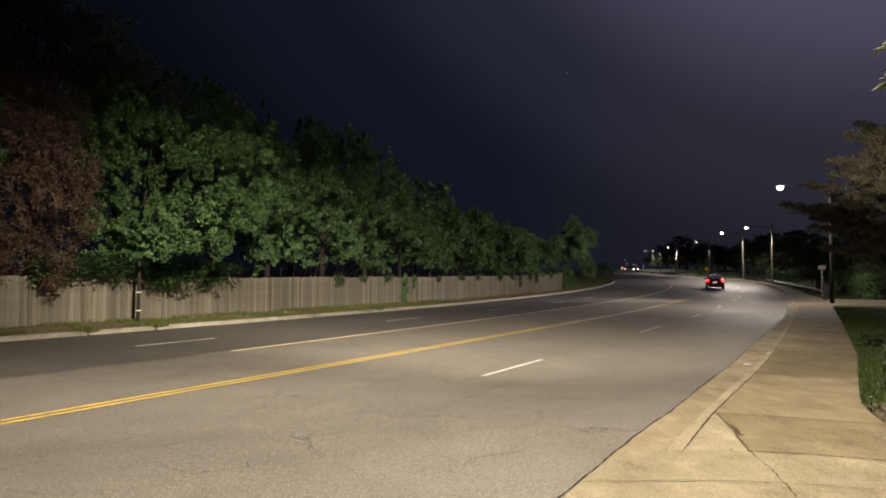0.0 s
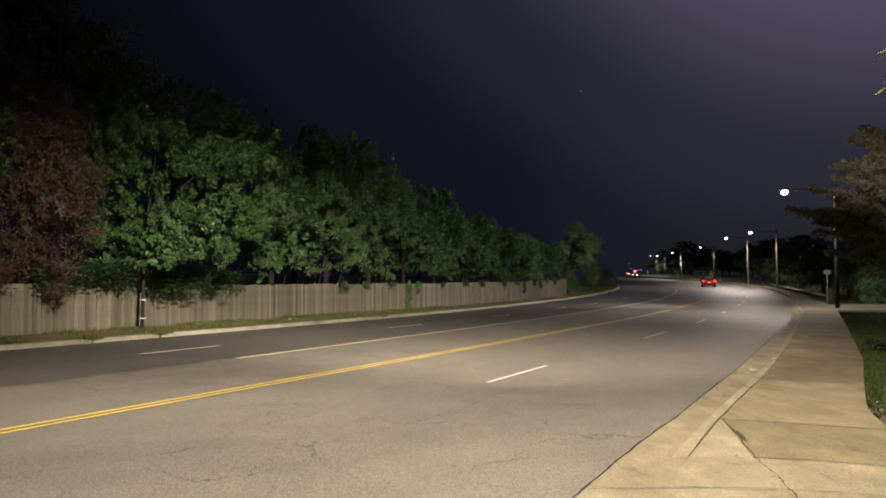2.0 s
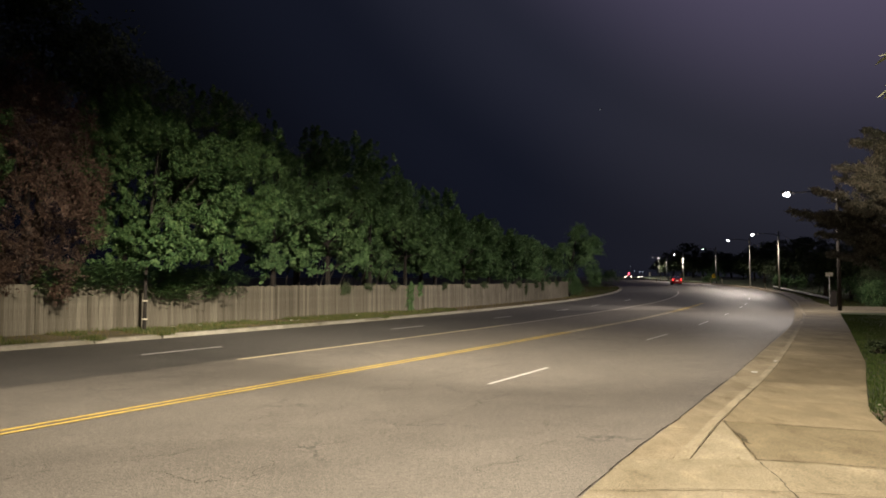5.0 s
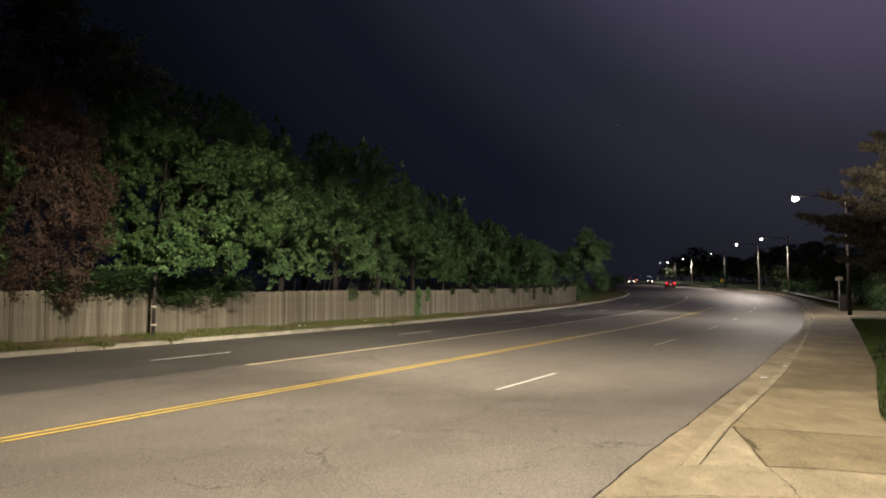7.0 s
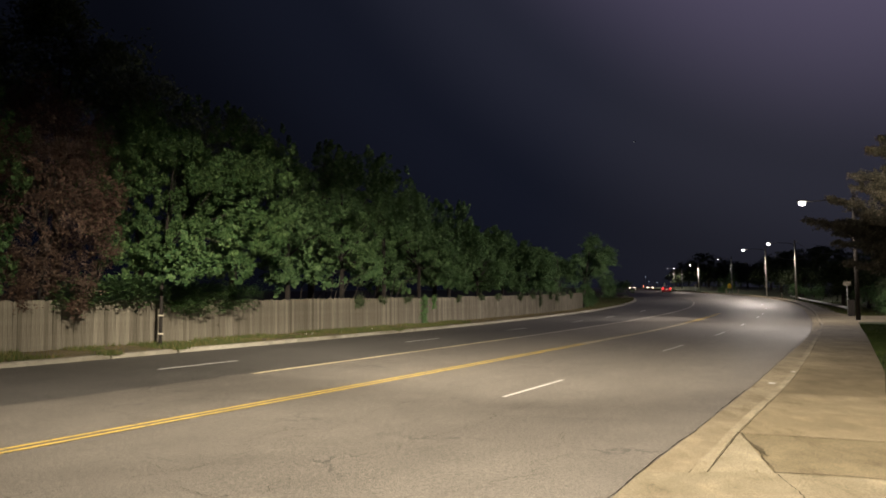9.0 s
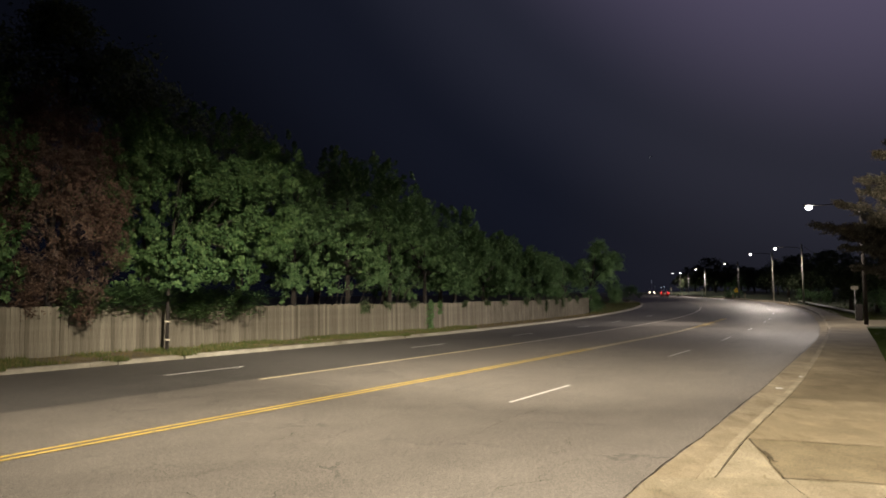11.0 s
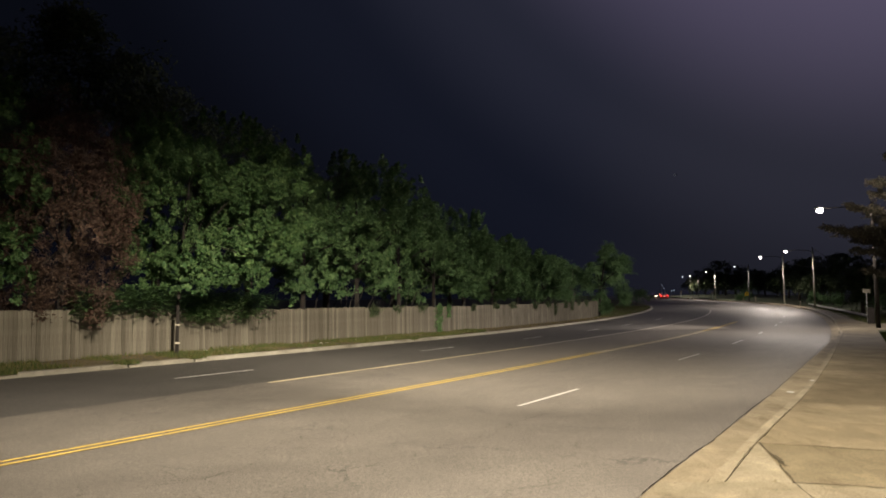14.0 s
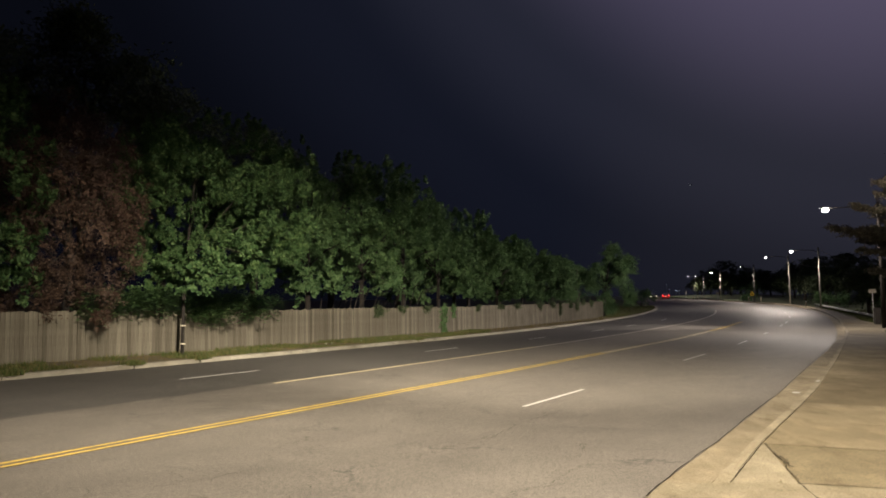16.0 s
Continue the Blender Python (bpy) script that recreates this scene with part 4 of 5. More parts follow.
q = left_tree(252, -20.5)
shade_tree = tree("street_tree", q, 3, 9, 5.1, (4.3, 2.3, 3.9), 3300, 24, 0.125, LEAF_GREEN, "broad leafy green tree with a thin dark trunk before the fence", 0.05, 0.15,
                  offset=(0.5, 0.4), lumps=64, lobe=(0.13, 0.26), bark=TRUNK_BARK, low=-0.78, tuft=0.44,
                  fringe=((-3.0, 0.6, 1.35, 2.0, 26), (-2.3, 0.6, 1.5, 2.1, 28), (-1.6, 0.6, 1.55, 2.1, 28), (-0.8, 0.6, 1.45, 2.1, 34), (0.2, 0.6, 1.55, 2.1, 28), (1.1, 0.6, 1.2, 2.1, 38), (1.7, 0.6, 0.95, 2.0, 52), (2.2, 0.6, 1.15, 2.0, 36), (3.0, 0.6, 1.5, 2.1, 24), (3.6, 0.6, 1.25, 2.0, 34), (4.9, 0.6, 1.35, 2.0, 26)))
for z in (0.36, 0.98):
    part("band", tube([(0.01, 0.01, z), (0.012, 0.012, z + 0.05)], 0.088, 10), BLACK_BAND, shade_tree, "pale band")
q = left_tree(35, -22.2)
tree("red_tree", q, 4, 8, 4.6, (2.4, 2.0, 4.0), 2400, 24, 0.085, LEAF_RED, "red-brown leafed tree drooping over the fence", 0.1, 0.16,
     droops=((-1.0, -1.5, 1.2, 2.4, 30), (0.1, -1.4, 1.3, 2.2, 16), (1.6, -0.7, 1.3, 2.2, 16)), bark=TRUNK_BARK, lumps=80, lobe=(0.16, 0.3), flat=0.2, low=-0.8)
q = left_tree(-150, -22.6)
tree("street_tree", q, 6, 9, 5.0, (2.6, 2.3, 4.0), 1100, 20, 0.15, LEAF_GREEN, "leafy green tree behind the fence", 0.1, 0.2, bark=TRUNK_BARK, lumps=36, lobe=(0.14, 0.28), tuft=0.5)

BEHIND = [
    (478, -22.6, 5.5, (3.6, 3.0, 4.3), 7), (575, -22.8, 5.4, (3.8, 3.0, 4.2), 8), (650, -23.8, 5.4, (3.2, 3.0, 3.9), 9),
    (712, -24.0, 5.0, (3.2, 3.0, 3.7), 10), (765, -23.8, 4.7, (3.1, 3.0, 3.3), 12), (815, -24.2, 4.2, (3.0, 3.0, 2.9), 13), (860, -24.4, 3.8, (3.0, 3.0, 2.5), 14), (905, -24.8, 3.4, (3.0, 3.0, 2.1), 15),
]
for px, o, cz, radii, seed in BEHIND:
    tree("street_tree", left_tree(px, o), seed, 9, cz, radii, 1500, 16, 0.18, LEAF_DEEP, "leafy green tree standing behind the board fence", 0.12, 0.19, bark=TRUNK_BARK, lumps=38, lobe=(0.16, 0.28), low=-0.88, tuft=0.55)
BACK = [(-120, -30, 19, 9.5), (60, -30, 18, 9.5), (210, -30, 17, 9.5), (380, -31, 20, 9), (520, -32, 21, 7.5), (640, -33, 22, 6.2), (740, -33, 23, 5.5), (820, -34, 24, 4.8)]
for px, o, seed, cz in BACK:
    tree("tall_tree", left_tree(px, o), seed, 16, cz, (5.0, 4.5, cz * 0.55), 900, 22, 0.22, LEAF_DARK, "tall dark tree further behind the fence", 0.2, 0.4)
tree("verge_tree", Vector((12.2, 74.0, hill(74) + 0.1)), 30, 8, 3.7, (2.5, 2.2, 3.6), 760, 56, 0.13, LEAF_DEEP, "leafy green tree past the fence's end", 0.13, 0.21, low=-0.98, offset=(0.9, 0), bark=TRUNK_BARK)
tree("verge_tree", Vector((9.6, 73.5, hill(73.5) + 0.1)), 31, 7, 3.3, (2.6, 2.2, 2.8), 560, 50, 0.14, LEAF_DEEP, "leafy dark green tree behind the fence's end", 0.13, 0.24, low=-0.95, bark=TRUNK_BARK)


def shrub(name, at, seed, radii, clumps, per, leaf, material, label, spread=0.1):
    thing = tagged(empty(name, pose(*at)), label, "shrub")
    centres = crown_points(seed, (0, 0, radii[2] * 0.75), radii, clumps, low=-0.75, lumps=6)
    r = random.Random(seed)
    for k in range(5):
        c = Vector(centres[k * 11 % len(centres)])
        part("stem", tube([(0, 0, -0.05), c * 0.5 + Vector((r.uniform(-0.05, 0.05), 0, 0.05)), c], [0.02, 0.015, 0.008], 5), BARK, thing)
    part("crown", leaves("crown", seed, centres, per, spread, leaf, material), material, thing)
    return thing


def bare_shrub(px, seed, stems):
    """Thin bare stems that rise behind the fence and arch over."""
    at = left_tree(px, -22.9)
    thing = tagged(empty("bare_shrub", pose(*at)), "thicket of thin bare brown stems behind the fence", "shrub")
    r = random.Random(seed)
    for _ in range(stems):
        x, lean = r.uniform(-1.3, 1.3), r.uniform(0.2, 1.4)
        y, top = r.uniform(-0.3, 0.5), r.uniform(2.4, 3.4)
        part("stem", tube([(x, y, -0.1), (x + lean * 0.15, y, top * 0.5), (x + lean * 0.5, y + 0.1, top * 0.85), (x + lean * 1.2, y + 0.2, top)], [0.03, 0.026, 0.018, 0.008], 6), TRUNK_BARK, thing, smooth=True)


bare_shrub(545, 5, 9)
bare_shrub(640, 6, 8)
shrub("shrub", plan(12.7, 1.32, 0.12), 50, (0.47, 0.47, 0.40), 150, 30, 0.06, LEAF_DARK, "small dark green shrub beside the sidewalk", 0.07)
# shrubs added to stand in for a dark shadow band on the lawn
for k, o in enumerate((1.2, 1.85, 2.5, 3.1)):
    shrub("shadow_shrub", plan(20.4 + 0.1 * k, o, 0.12), 54 + k, (0.42, 0.3, 0.2), 80, 30, 0.05, LEAF_DARK, "low dark shrub added where a shadow band crosses the lawn", 0.05)
for i, (px, d, rad) in enumerate(((1066, 112, (2.2, 1.6, 1.5)), (1048, 108, (1.9, 1.4, 1.3)), (1006, 77, (1.1, 0.8, 0.9)))):
    x = (px - 784) / 1330 * d
    shrub("roadside_bush", (x, d, hill(d) + 0.05), 60 + i, rad, 130, 24, 0.16, LEAF_DEEP, "low dark bush on the verge past the fence", 0.2)
for i, (px, d, rad) in enumerate(((1262, 165, (3.0, 2.4, 2.6)), (1250, 160, (1.2, 1.2, 0.9)), (1382, 108, (1.3, 1.2, 1.1)), (1405, 110, (1.5, 1.3, 0.9)), (1512, 66, (1.6, 1.5, 1.2)), (1555, 64, (1.5, 1.4, 1.2)))):
    x = (px - 784) / 1330 * d
    shrub("roadside_bush", (x, d, hill(d) + 0.1), 70 + i, rad, 130, 22, 0.2, LEAF_DEEP, "green bush beside the road, partly lit", 0.24)

for k, (s, o, rad) in enumerate(((61.5, 3.6, (1.3, 1.1, 1.0)), (62.5, 5.6, (1.6, 1.3, 1.5)), (61.0, 7.6, (1.7, 1.4, 1.7)), (60.5, 9.8, (1.8, 1.5, 1.9)), (64.5, 4.4, (1.5, 1.4, 1.9)), (44.0, 8.2, (1.5, 1.4, 1.4)), (41.5, 9.4, (1.6, 1.4, 1.6)))):
    shrub("thicket_bush", plan(s, o, 0.0), 110 + k, rad, 170, 26, 0.13, LEAF_DARK if k % 3 else LEAF_DEEP, "tall dark green bush in the thicket by the driveway", 0.17)

# trees beside the near lawn
def layered_tree(at, seed, tips, label):
    """A tree of long, nearly level boughs; leafy twigs lie in flat layers along them, with gaps between."""
    thing = tagged(empty("lawn_tree", pose(*at)), label, "tree")
    r = random.Random(seed)
    part("trunk", tube([(0, 0, -0.2), (0.05, 0.03, 1.2), (-0.05, 0.05, 3.0), (0.1, 0, 6.4)], [0.17, 0.13, 0.11, 0.03], 10), BARK, thing, smooth=True)
    rg = np.random.default_rng(seed)
    spots = []
    for tip in tips:
        tip = Vector(tip)
        start = Vector((0, 0, max(1.6, tip.z - 0.25 * Vector((tip.x, tip.y, 0)).length - 0.3)))
        mid = start.lerp(tip, 0.5) + Vector((r.uniform(-0.2, 0.2), r.uniform(-0.2, 0.2), 0.2))
        bough = part("limb", tube([start, mid, tip], [0.05, 0.03, 0.007], 6), BARK, thing, smooth=True)
        twigs = bmesh.new()
        way = (tip - start).normalized()
        side = way.cross(Vector((0, 0, 1))).normalized()
        length = (tip - start).length
        n = int(length / 0.10)
        for i in range(n):
            f = 0.28 + 0.72 * i / n
            q = start.lerp(mid, f * 2) if f < 0.5 else mid.lerp(tip, f * 2 - 1)
            reach = (0.75 * (1.05 - f) + 0.08) * r.uniform(0.4, 1.25)
            d = (side * r.choice((-1, 1)) + way * r.uniform(0.3, 1.0) + Vector((0, 0, r.gauss(0.15, 0.45)))).normalized()
            tube([q, q + d * reach * 0.6 + Vector((0, 0, 0.03)), q + d * reach], [0.008, 0.006, 0.003], 3, twigs, False)
            for _ in range(int(10 + 32 * reach)):
                g = r.uniform(0.15, 1.05)
                spots.append(q + d * reach * g + Vector((r.gauss(0, 0.05), r.gauss(0, 0.05), r.gauss(0.01, 0.035))))
        tagged(part("twig_spray", twigs, BARK, bough), kind="stuff")
    heart = crown_points(seed, (0.25, 0.1, 4.2), (2.5, 2.5, 2.1), 420, low=-0.8, lumps=40, lobe=(0.12, 0.24), inner=0.4)
    part("inner_crown", tufts("inner_crown", seed, heart, 46, 0.42, 0.085, LEAF_OLIVE, (0, 0, 3.0), lift=0.5, wide=0.5), LEAF_OLIVE, thing)
    part("crown", leaves("crown", seed, [np.array(s) for s in spots], 5, 0.04, 0.085, LEAF_OLIVE, 0.1, tumble=1.8), LEAF_OLIVE, thing)
    return thing


boughs = [(-3.9, 0.1, 4.3), (-3.3, -0.4, 5.0), (-3.0, 0.5, 4.2), (-2.9, 0.2, 3.5), (-2.1, 0.3, 5.9), (-1.7, -0.2, 6.8), (-0.9, 0.4, 7.3), (-2.5, -1.2, 4.3), (-1.6, 1.2, 5.6), (-2.0, -1.0, 3.3), (-2.3, 1.3, 3.9)]
rnd = random.Random(12)
for i in range(46):
    a, z = i * 2.4, 2.7 + 4.2 * (i / 46)
    reach = (2.8 - 0.95 * max(0.0, z - 4.4)) * rnd.uniform(0.6, 1.0)
    boughs.append((math.cos(a) * reach, math.sin(a) * reach, z + rnd.uniform(-0.1, 0.5)))
layered_tree(plan(31.5, 2.6, 0.12), 33, boughs, "olive-brown leafed tree on the lawn by the sidewalk")

WOODS = [(1455, 78, 5.5), (1500, 74, 6), (1545, 72, 6.5), (1600, 66, 7), (1470, 112, 7), (1530, 104, 7), (1400, 150, 5.5), (1360, 165, 5), (1310, 190, 5),
         (1222, 235, 12), (1203, 250, 9), (1262, 230, 7), (1172, 265, 7), (1650, 60, 8), (1330, 172, 8), (1348, 152, 9), (1376, 142, 9), (1420, 132, 9), (1442, 126, 9), (1290, 212, 8), (1386, 122, 7), (1240, 255, 9), (1278, 262, 9)] + [(1165 + 17 * k + 5 * (k % 3), 285 + 9 * (k % 4), 7.5 + 1.3 * (k * 7 % 4)) for k in range(19)]
wood_tree = None
for i, (px, d, h) in enumerate(WOODS):
    x = (px - 784) / 1330 * d
    if i < 3:
        wood_tree = tree("wood_tree", Vector((x, d, hill(d) + 0.1)), 80 + i, h, h * 0.5, (3.6, 3.6, h * 0.46), 260, 20, 0.34, LEAF_DARK, "dark tree in the unlit wood beside the road", 0.18, 0.42)
        wood_tree["group"] = "trees of the wood"
        kept_h = h
    else:
        m = pose(x, d, hill(d) + 0.05, 0, 0, 40 * i)
        k = h / kept_h
        c = copy_thing(wood_tree, m)
        c.scale = (k, k, k)


def palm(at, height, reach, seed):
    r = random.Random(seed)
    thing = tagged(empty("palm_tree", pose(*at)), "palm tree with arching green fronds", "palm tree")
    part("trunk", tube([(0, 0, -0.1), (0.04, 0, height * 0.5), (0, 0, height)], [0.17, 0.14, 0.13], 12), PALM_BARK, thing, smooth=True)
    for k in range(20):
        a, lift = k * 2.4, r.uniform(0.2, 1.0)
        d = Vector((math.cos(a), math.sin(a), 0))
        bend = [Vector((0, 0, height)) + d * reach * f + Vector((0, 0, reach * (lift * f - (0.5 + 0.55 * lift) * f * f))) for f in (0, 0.25, 0.5, 0.75, 1.0)]
        frond = part("frond", tube(bend, [0.02, 0.016, 0.012, 0.008, 0.003], 5), PALM_LEAF, thing)
        verts, faces = [], []
        side = d.cross(Vector((0, 0, 1)))
        for i in range(26):
            f = 0.18 + 0.82 * i / 26
            j = min(int(f * 4), 3)
            b = bend[j].lerp(bend[j + 1], f * 4 - j)
            for sgn in (-1, 1):
                tip = b + side * sgn * 0.42 * (1.1 - f * 0.6) + d * 0.22 + Vector((0, 0, -0.10 - 0.1 * r.random()))
                n = len(verts)
                verts += [b, b.lerp(tip, 0.55) + d * 0.042, tip, b.lerp(tip, 0.55) - d * 0.042]
                faces.append((n, n + 1, n + 2, n + 3))
        part("leaflets", raw("leaflets", verts, faces, PALM_LEAF), PALM_LEAF, frond)
    return thing


palm(plan(13.2, 2.9, 0.13), 5.4, 1.9, 9)


# ---- vines on the fence ----
def vine(s, width, z0, z1, seed, label, count=60, leaf_mat=LEAF_DEEP):
    q = plan(s, FENCE_O + 0.06, table(VERGE_UP, s))
    thing = tagged(empty("climbing_vine", pose(q.x, q.y, q.z, 0, 0, heading(s) + 90)), label, "vine")
    r = random.Random(seed)
    cs = [np.array((r.gauss(0, width), -abs(r.gauss(0, 0.05)), r.uniform(z0, z1))) for _ in range(count)]
    part("leaf_mass", leaves("leaf_mass", seed, cs, 22, 0.06, 0.09, leaf_mat), leaf_mat, thing)["kind"] = "stuff"
    part("stem", tube([(0, -0.02, z0), (0.05, -0.03, (z0 + z1) / 2), (-0.03, -0.02, z1)], 0.012, 5), BARK, thing)


def fence_s(px):
    p = left_tree(px, FENCE_O)
    return p.x * U.x + p.y * U.y


vine(fence_s(720), 0.16, 0.02, 1.6, 1, "leafy green vine climbing a fence post", 80)
vine(fence_s(737), 0.10, 0.9, 1.6, 2, "small leafy vine hanging over the fence top", 30)
for i, (px, z0, z1, w, n) in enumerate(((605, 1.1, 1.6, 0.28, 40), (645, 1.3, 1.6, 0.2, 20), (690, 1.3, 1.6, 0.2, 20), (780, 1.2, 1.6, 0.2, 24), (820, 1.3, 1.65, 0.3, 24), (850, 1.3, 1.65, 0.3, 26), (890, 1.2, 1.65, 0.3, 26), (912, 1.25, 1.7, 0.25, 30), (925, 0.6, 1.7, 0.08, 40), (946, 1.2, 1.7, 0.25, 34), (958, 0.9, 1.7, 0.2, 44), (972, 1.3, 1.7, 0.25, 30), (988, 1.15, 1.7, 0.25, 34))):
    vine(fence_s(px), w, z0, z1, 10 + i, "dark leafy twigs hanging over the fence top", n, LEAF_DARK)


# ---- guard rail, signs, small roadside things ----
def guard_rail():
    thing = tagged(empty("guard_rail"), "galvanised steel guard rail on posts beside the sidewalk", "guard rail")
    st = span(71, 121, 1.9)
    o_of = lambda s: float(np.interp(s, [71, 82, 93, 106, 121], [1.32, 0.85, 0.7, 1.2, 2.9]))
    prof = [(0.0, 0.52), (-0.05, 0.55), (-0.05, 0.585), (0.0, 0.62), (-0.05, 0.655), (-0.05, 0.69), (0.0, 0.72), (0.02, 0.72), (-0.03, 0.69), (-0.03, 0.655), (0.02, 0.62), (-0.03, 0.585), (-0.03, 0.55), (0.02, 0.52)]
    k = len(prof)
    verts = [plan(s, o_of(s) + a, b - 0.36) for s in st for a, b in prof]
    faces = [(i * k + j, (i + 1) * k + j, (i + 1) * k + (j + 1) % k, i * k + (j + 1) % k) for i in range(len(st) - 1) for j in range(k)]
    part("beam", raw("beam", verts, faces, GALV), GALV, thing)
    for s in st:
        q = plan(s, o_of(s) + 0.1, -0.36)
        part("post", box((0.12, 0.14, 0.98), (q.x, q.y, q.z + 0.19), 0.012), POLE_DARK, thing)


guard_rail()


def pentagon_sign(at, face, label, size=0.42, up=1.9):
    thing = tagged(empty("road_sign", pose(*at, 0, 0, face)), label, "road sign")
    part("post", box((0.05, 0.035, up + size + 0.2), (0, 0.03, (up + size) / 2 - 0.1), 0.006), GALV, thing)

    def plate_of(k, depth):
        out = [(-0.92, -1.0), (0.92, -1.0), (0.92, 0.15), (0.0, 1.0), (-0.92, 0.15)]
        bm = bmesh.new()
        front = [bm.verts.new((x * size * k, depth, up + z * size * k)) for x, z in out]
        back = [bm.verts.new((x * size * k, depth + 0.008, up + z * size * k)) for x, z in out]
        bm.faces.new(front)
        bm.faces.new(back[::-1])
        for i in range(5):
            bm.faces.new((front[i], back[i], back[(i + 1) % 5], front[(i + 1) % 5]))
        bmesh.ops.recalc_face_normals(bm, faces=bm.faces)
        return bm

    border = part("plate", plate_of(1.0, 0.0), SIGN_BLACK, thing, "thin black border")
    part("face", plate_of(0.92, -0.012), SIGN_YELLOW, border, "bright yellow face")
    for x in (-0.1, 0.12):
        part("symbol", box((0.12, 0.004, 0.42), (x, -0.016, up - 0.05), 0.001), SIGN_BLACK, border)
    return thing


def far_point(px, d, up=0.1):
    return ((px - 784) / 1330 * d, d, hill(d) + up)


pentagon_sign(far_point(1258, 142), 18, "yellow five-sided warning sign on a thin post", 0.46, 1.5)
for px, d, w, h, up in ((1199, 150, 0.55, 0.3, 1.6), (1462, 57, 0.5, 0.3, 2.25), (1145, 190, 0.35, 0.8, 1.5)):
    x, y, z = far_point(px, d)
    thing = tagged(empty("small_sign", pose(x, y, z, 0, 0, -20)), "small pale sign plate on a thin post", "road sign")
    part("post", box((0.06, 0.05, up + h / 2), (0, 0.05, (up + h / 2) / 2 - 0.05), 0.008), GALV, thing)
    part("plate", box((w, 0.02, h), (0, 0, up), 0.008), OLD_KERB, thing)
for px, d in ((1157, 165), (1252, 150), (1273, 150), (1349, 99), (1164, 172)):
    x, y, z = far_point(px, d, 0.05)
    thing = tagged(empty("marker_post", pose(x, y, z)), "short pale marker post beside the road", "marker post")
    part("stake", tube([(0, 0, -0.1), (0, 0, 0.75)], 0.08, 10), KERB_CONCRETE, thing)
    part("cap", tube([(0, 0, 0.75), (0, 0, 0.8)], [0.1, 0.06], 10), GALV, thing)

# tall thing with a dark cover by the first lamp
x, y, z = far_point(1468, 52, 0.1)
cabinet = tagged(empty("roadside_stump", pose(x, y, z)), "brown wooden stump post beside the drive", "post")
part("body", box((0.36, 0.34, 1.15), (0, 0, 0.5), 0.05), TRUNK_BARK, cabinet)
part("top", box((0.40, 0.38, 0.06), (0, 0, 1.1), 0.02), TRUNK_BARK, cabinet)


def wire(a, b, sag):
    a, b = Vector(a), Vector(b)
    pts = [a.lerp(b, f) - Vector((0, 0, sag * 4 * f * (1 - f))) for f in [i / 12 for i in range(13)]]
    thing = part("cable", tube(pts, 0.022, 5), POLE_WOOD)
    tagged(thing, "sagging overhead cable between poles", "cable")


wire((44.0, 99.2, 8.9), (50.0, 102.0, 7.4), 0.5)
wire((50.0, 102.0, 7.4), (58.0, 104.0, 8.2), 0.6)
wire((47.6, 117.6, 8.6), (54.0, 119.0, 7.6), 0.6)

# ---- distant lights beyond the bend ----
for px, d, z_px, mat, r in ((1112, 330, 470, BLUE_WHITE, 0.09), (1117, 340, 478, BLUE_WHITE, 0.08), (1128, 345, 480, BLUE_WHITE, 0.13), (1133, 345, 480, BLUE_WHITE, 0.11), (1108, 232, 486, SIGNAL_RED, 0.15)):
    x, y = (px - 784) / 1330 * d, d
    z = 1.72 + (505 - z_px) / 1330 * d
    g = hill(d)
    thing = tagged(empty("distant_lamp", pose(x, y, g)), "far-off lit lamp on a dark pole", "street lamp")
    part("pole", tube([(0, 0, -0.5), (0, 0, z - g + 0.2)], 0.08, 8), POLE_DARK, thing)
    head = part("lamp_head", box((0.7, 0.5, 0.25), (0, 0, z - g + 0.3), 0.05), DARK_PLASTIC, thing)
    bm = bmesh.new()
    bmesh.ops.create_uvsphere(bm, u_segments=12, v_segments=8, radius=r)
    bm.transform(Matrix.Translation((0, -0.1, z - g)))
    part("lens", bm, mat, head, "glowing lens", smooth=True)


# ---- cars ----
def lathe(profile, segments=24):
    """Turned round the x axis; profile lists (x, radius)."""
    bm = bmesh.new()
    rings = [[bm.verts.new((x, r * math.cos(k * math.tau / segments), r * math.sin(k * math.tau / segments))) for k in range(segments)] for x, r in profile]
    for a, b in zip(rings, rings[1:]):
        for k in range(segments):
            bm.faces.new((a[k], a[(k + 1) % segments], b[(k + 1) % segments], b[k]))
    bm.faces.new(rings[0])
    bm.faces.new(rings[-1][::-1])
    bmesh.ops.recalc_face_normals(bm, faces=bm.faces)
    return bm


def hull(sections):
    """A closed skin through cross-sections, each (y, half-width low, half-width high, z low, z high)."""
    bm = bmesh.new()
    rings = []
    for y, wl, wh, zl, zh in sections:
        zm = zl + (zh - zl) * 0.55
        ring = [(-wl * 0.9, zl), (-wl, zl + 0.08), (-(wl + wh) / 2 - 0.02, zm), (-wh, zh - 0.04), (-wh * 0.88, zh), (wh * 0.88, zh), (wh, zh - 0.04), ((wl + wh) / 2 + 0.02, zm), (wl, zl + 0.08), (wl * 0.9, zl)]
        rings.append([bm.verts.new((x, y, z)) for x, z in ring])
    k = len(rings[0])
    for a, b in zip(rings, rings[1:]):
        for j in range(k):
            bm.faces.new((a[j], a[(j + 1) % k], b[(j + 1) % k], b[j]))
    bm.faces.new(rings[0][::-1])
    bm.faces.new(rings[-1])
    bmesh.ops.recalc_face_normals(bm, faces=bm.faces)
    bmesh.ops.bevel(bm, geom=list(bm.edges), offset=0.018, segments=1, affect="EDGES")
    return bm


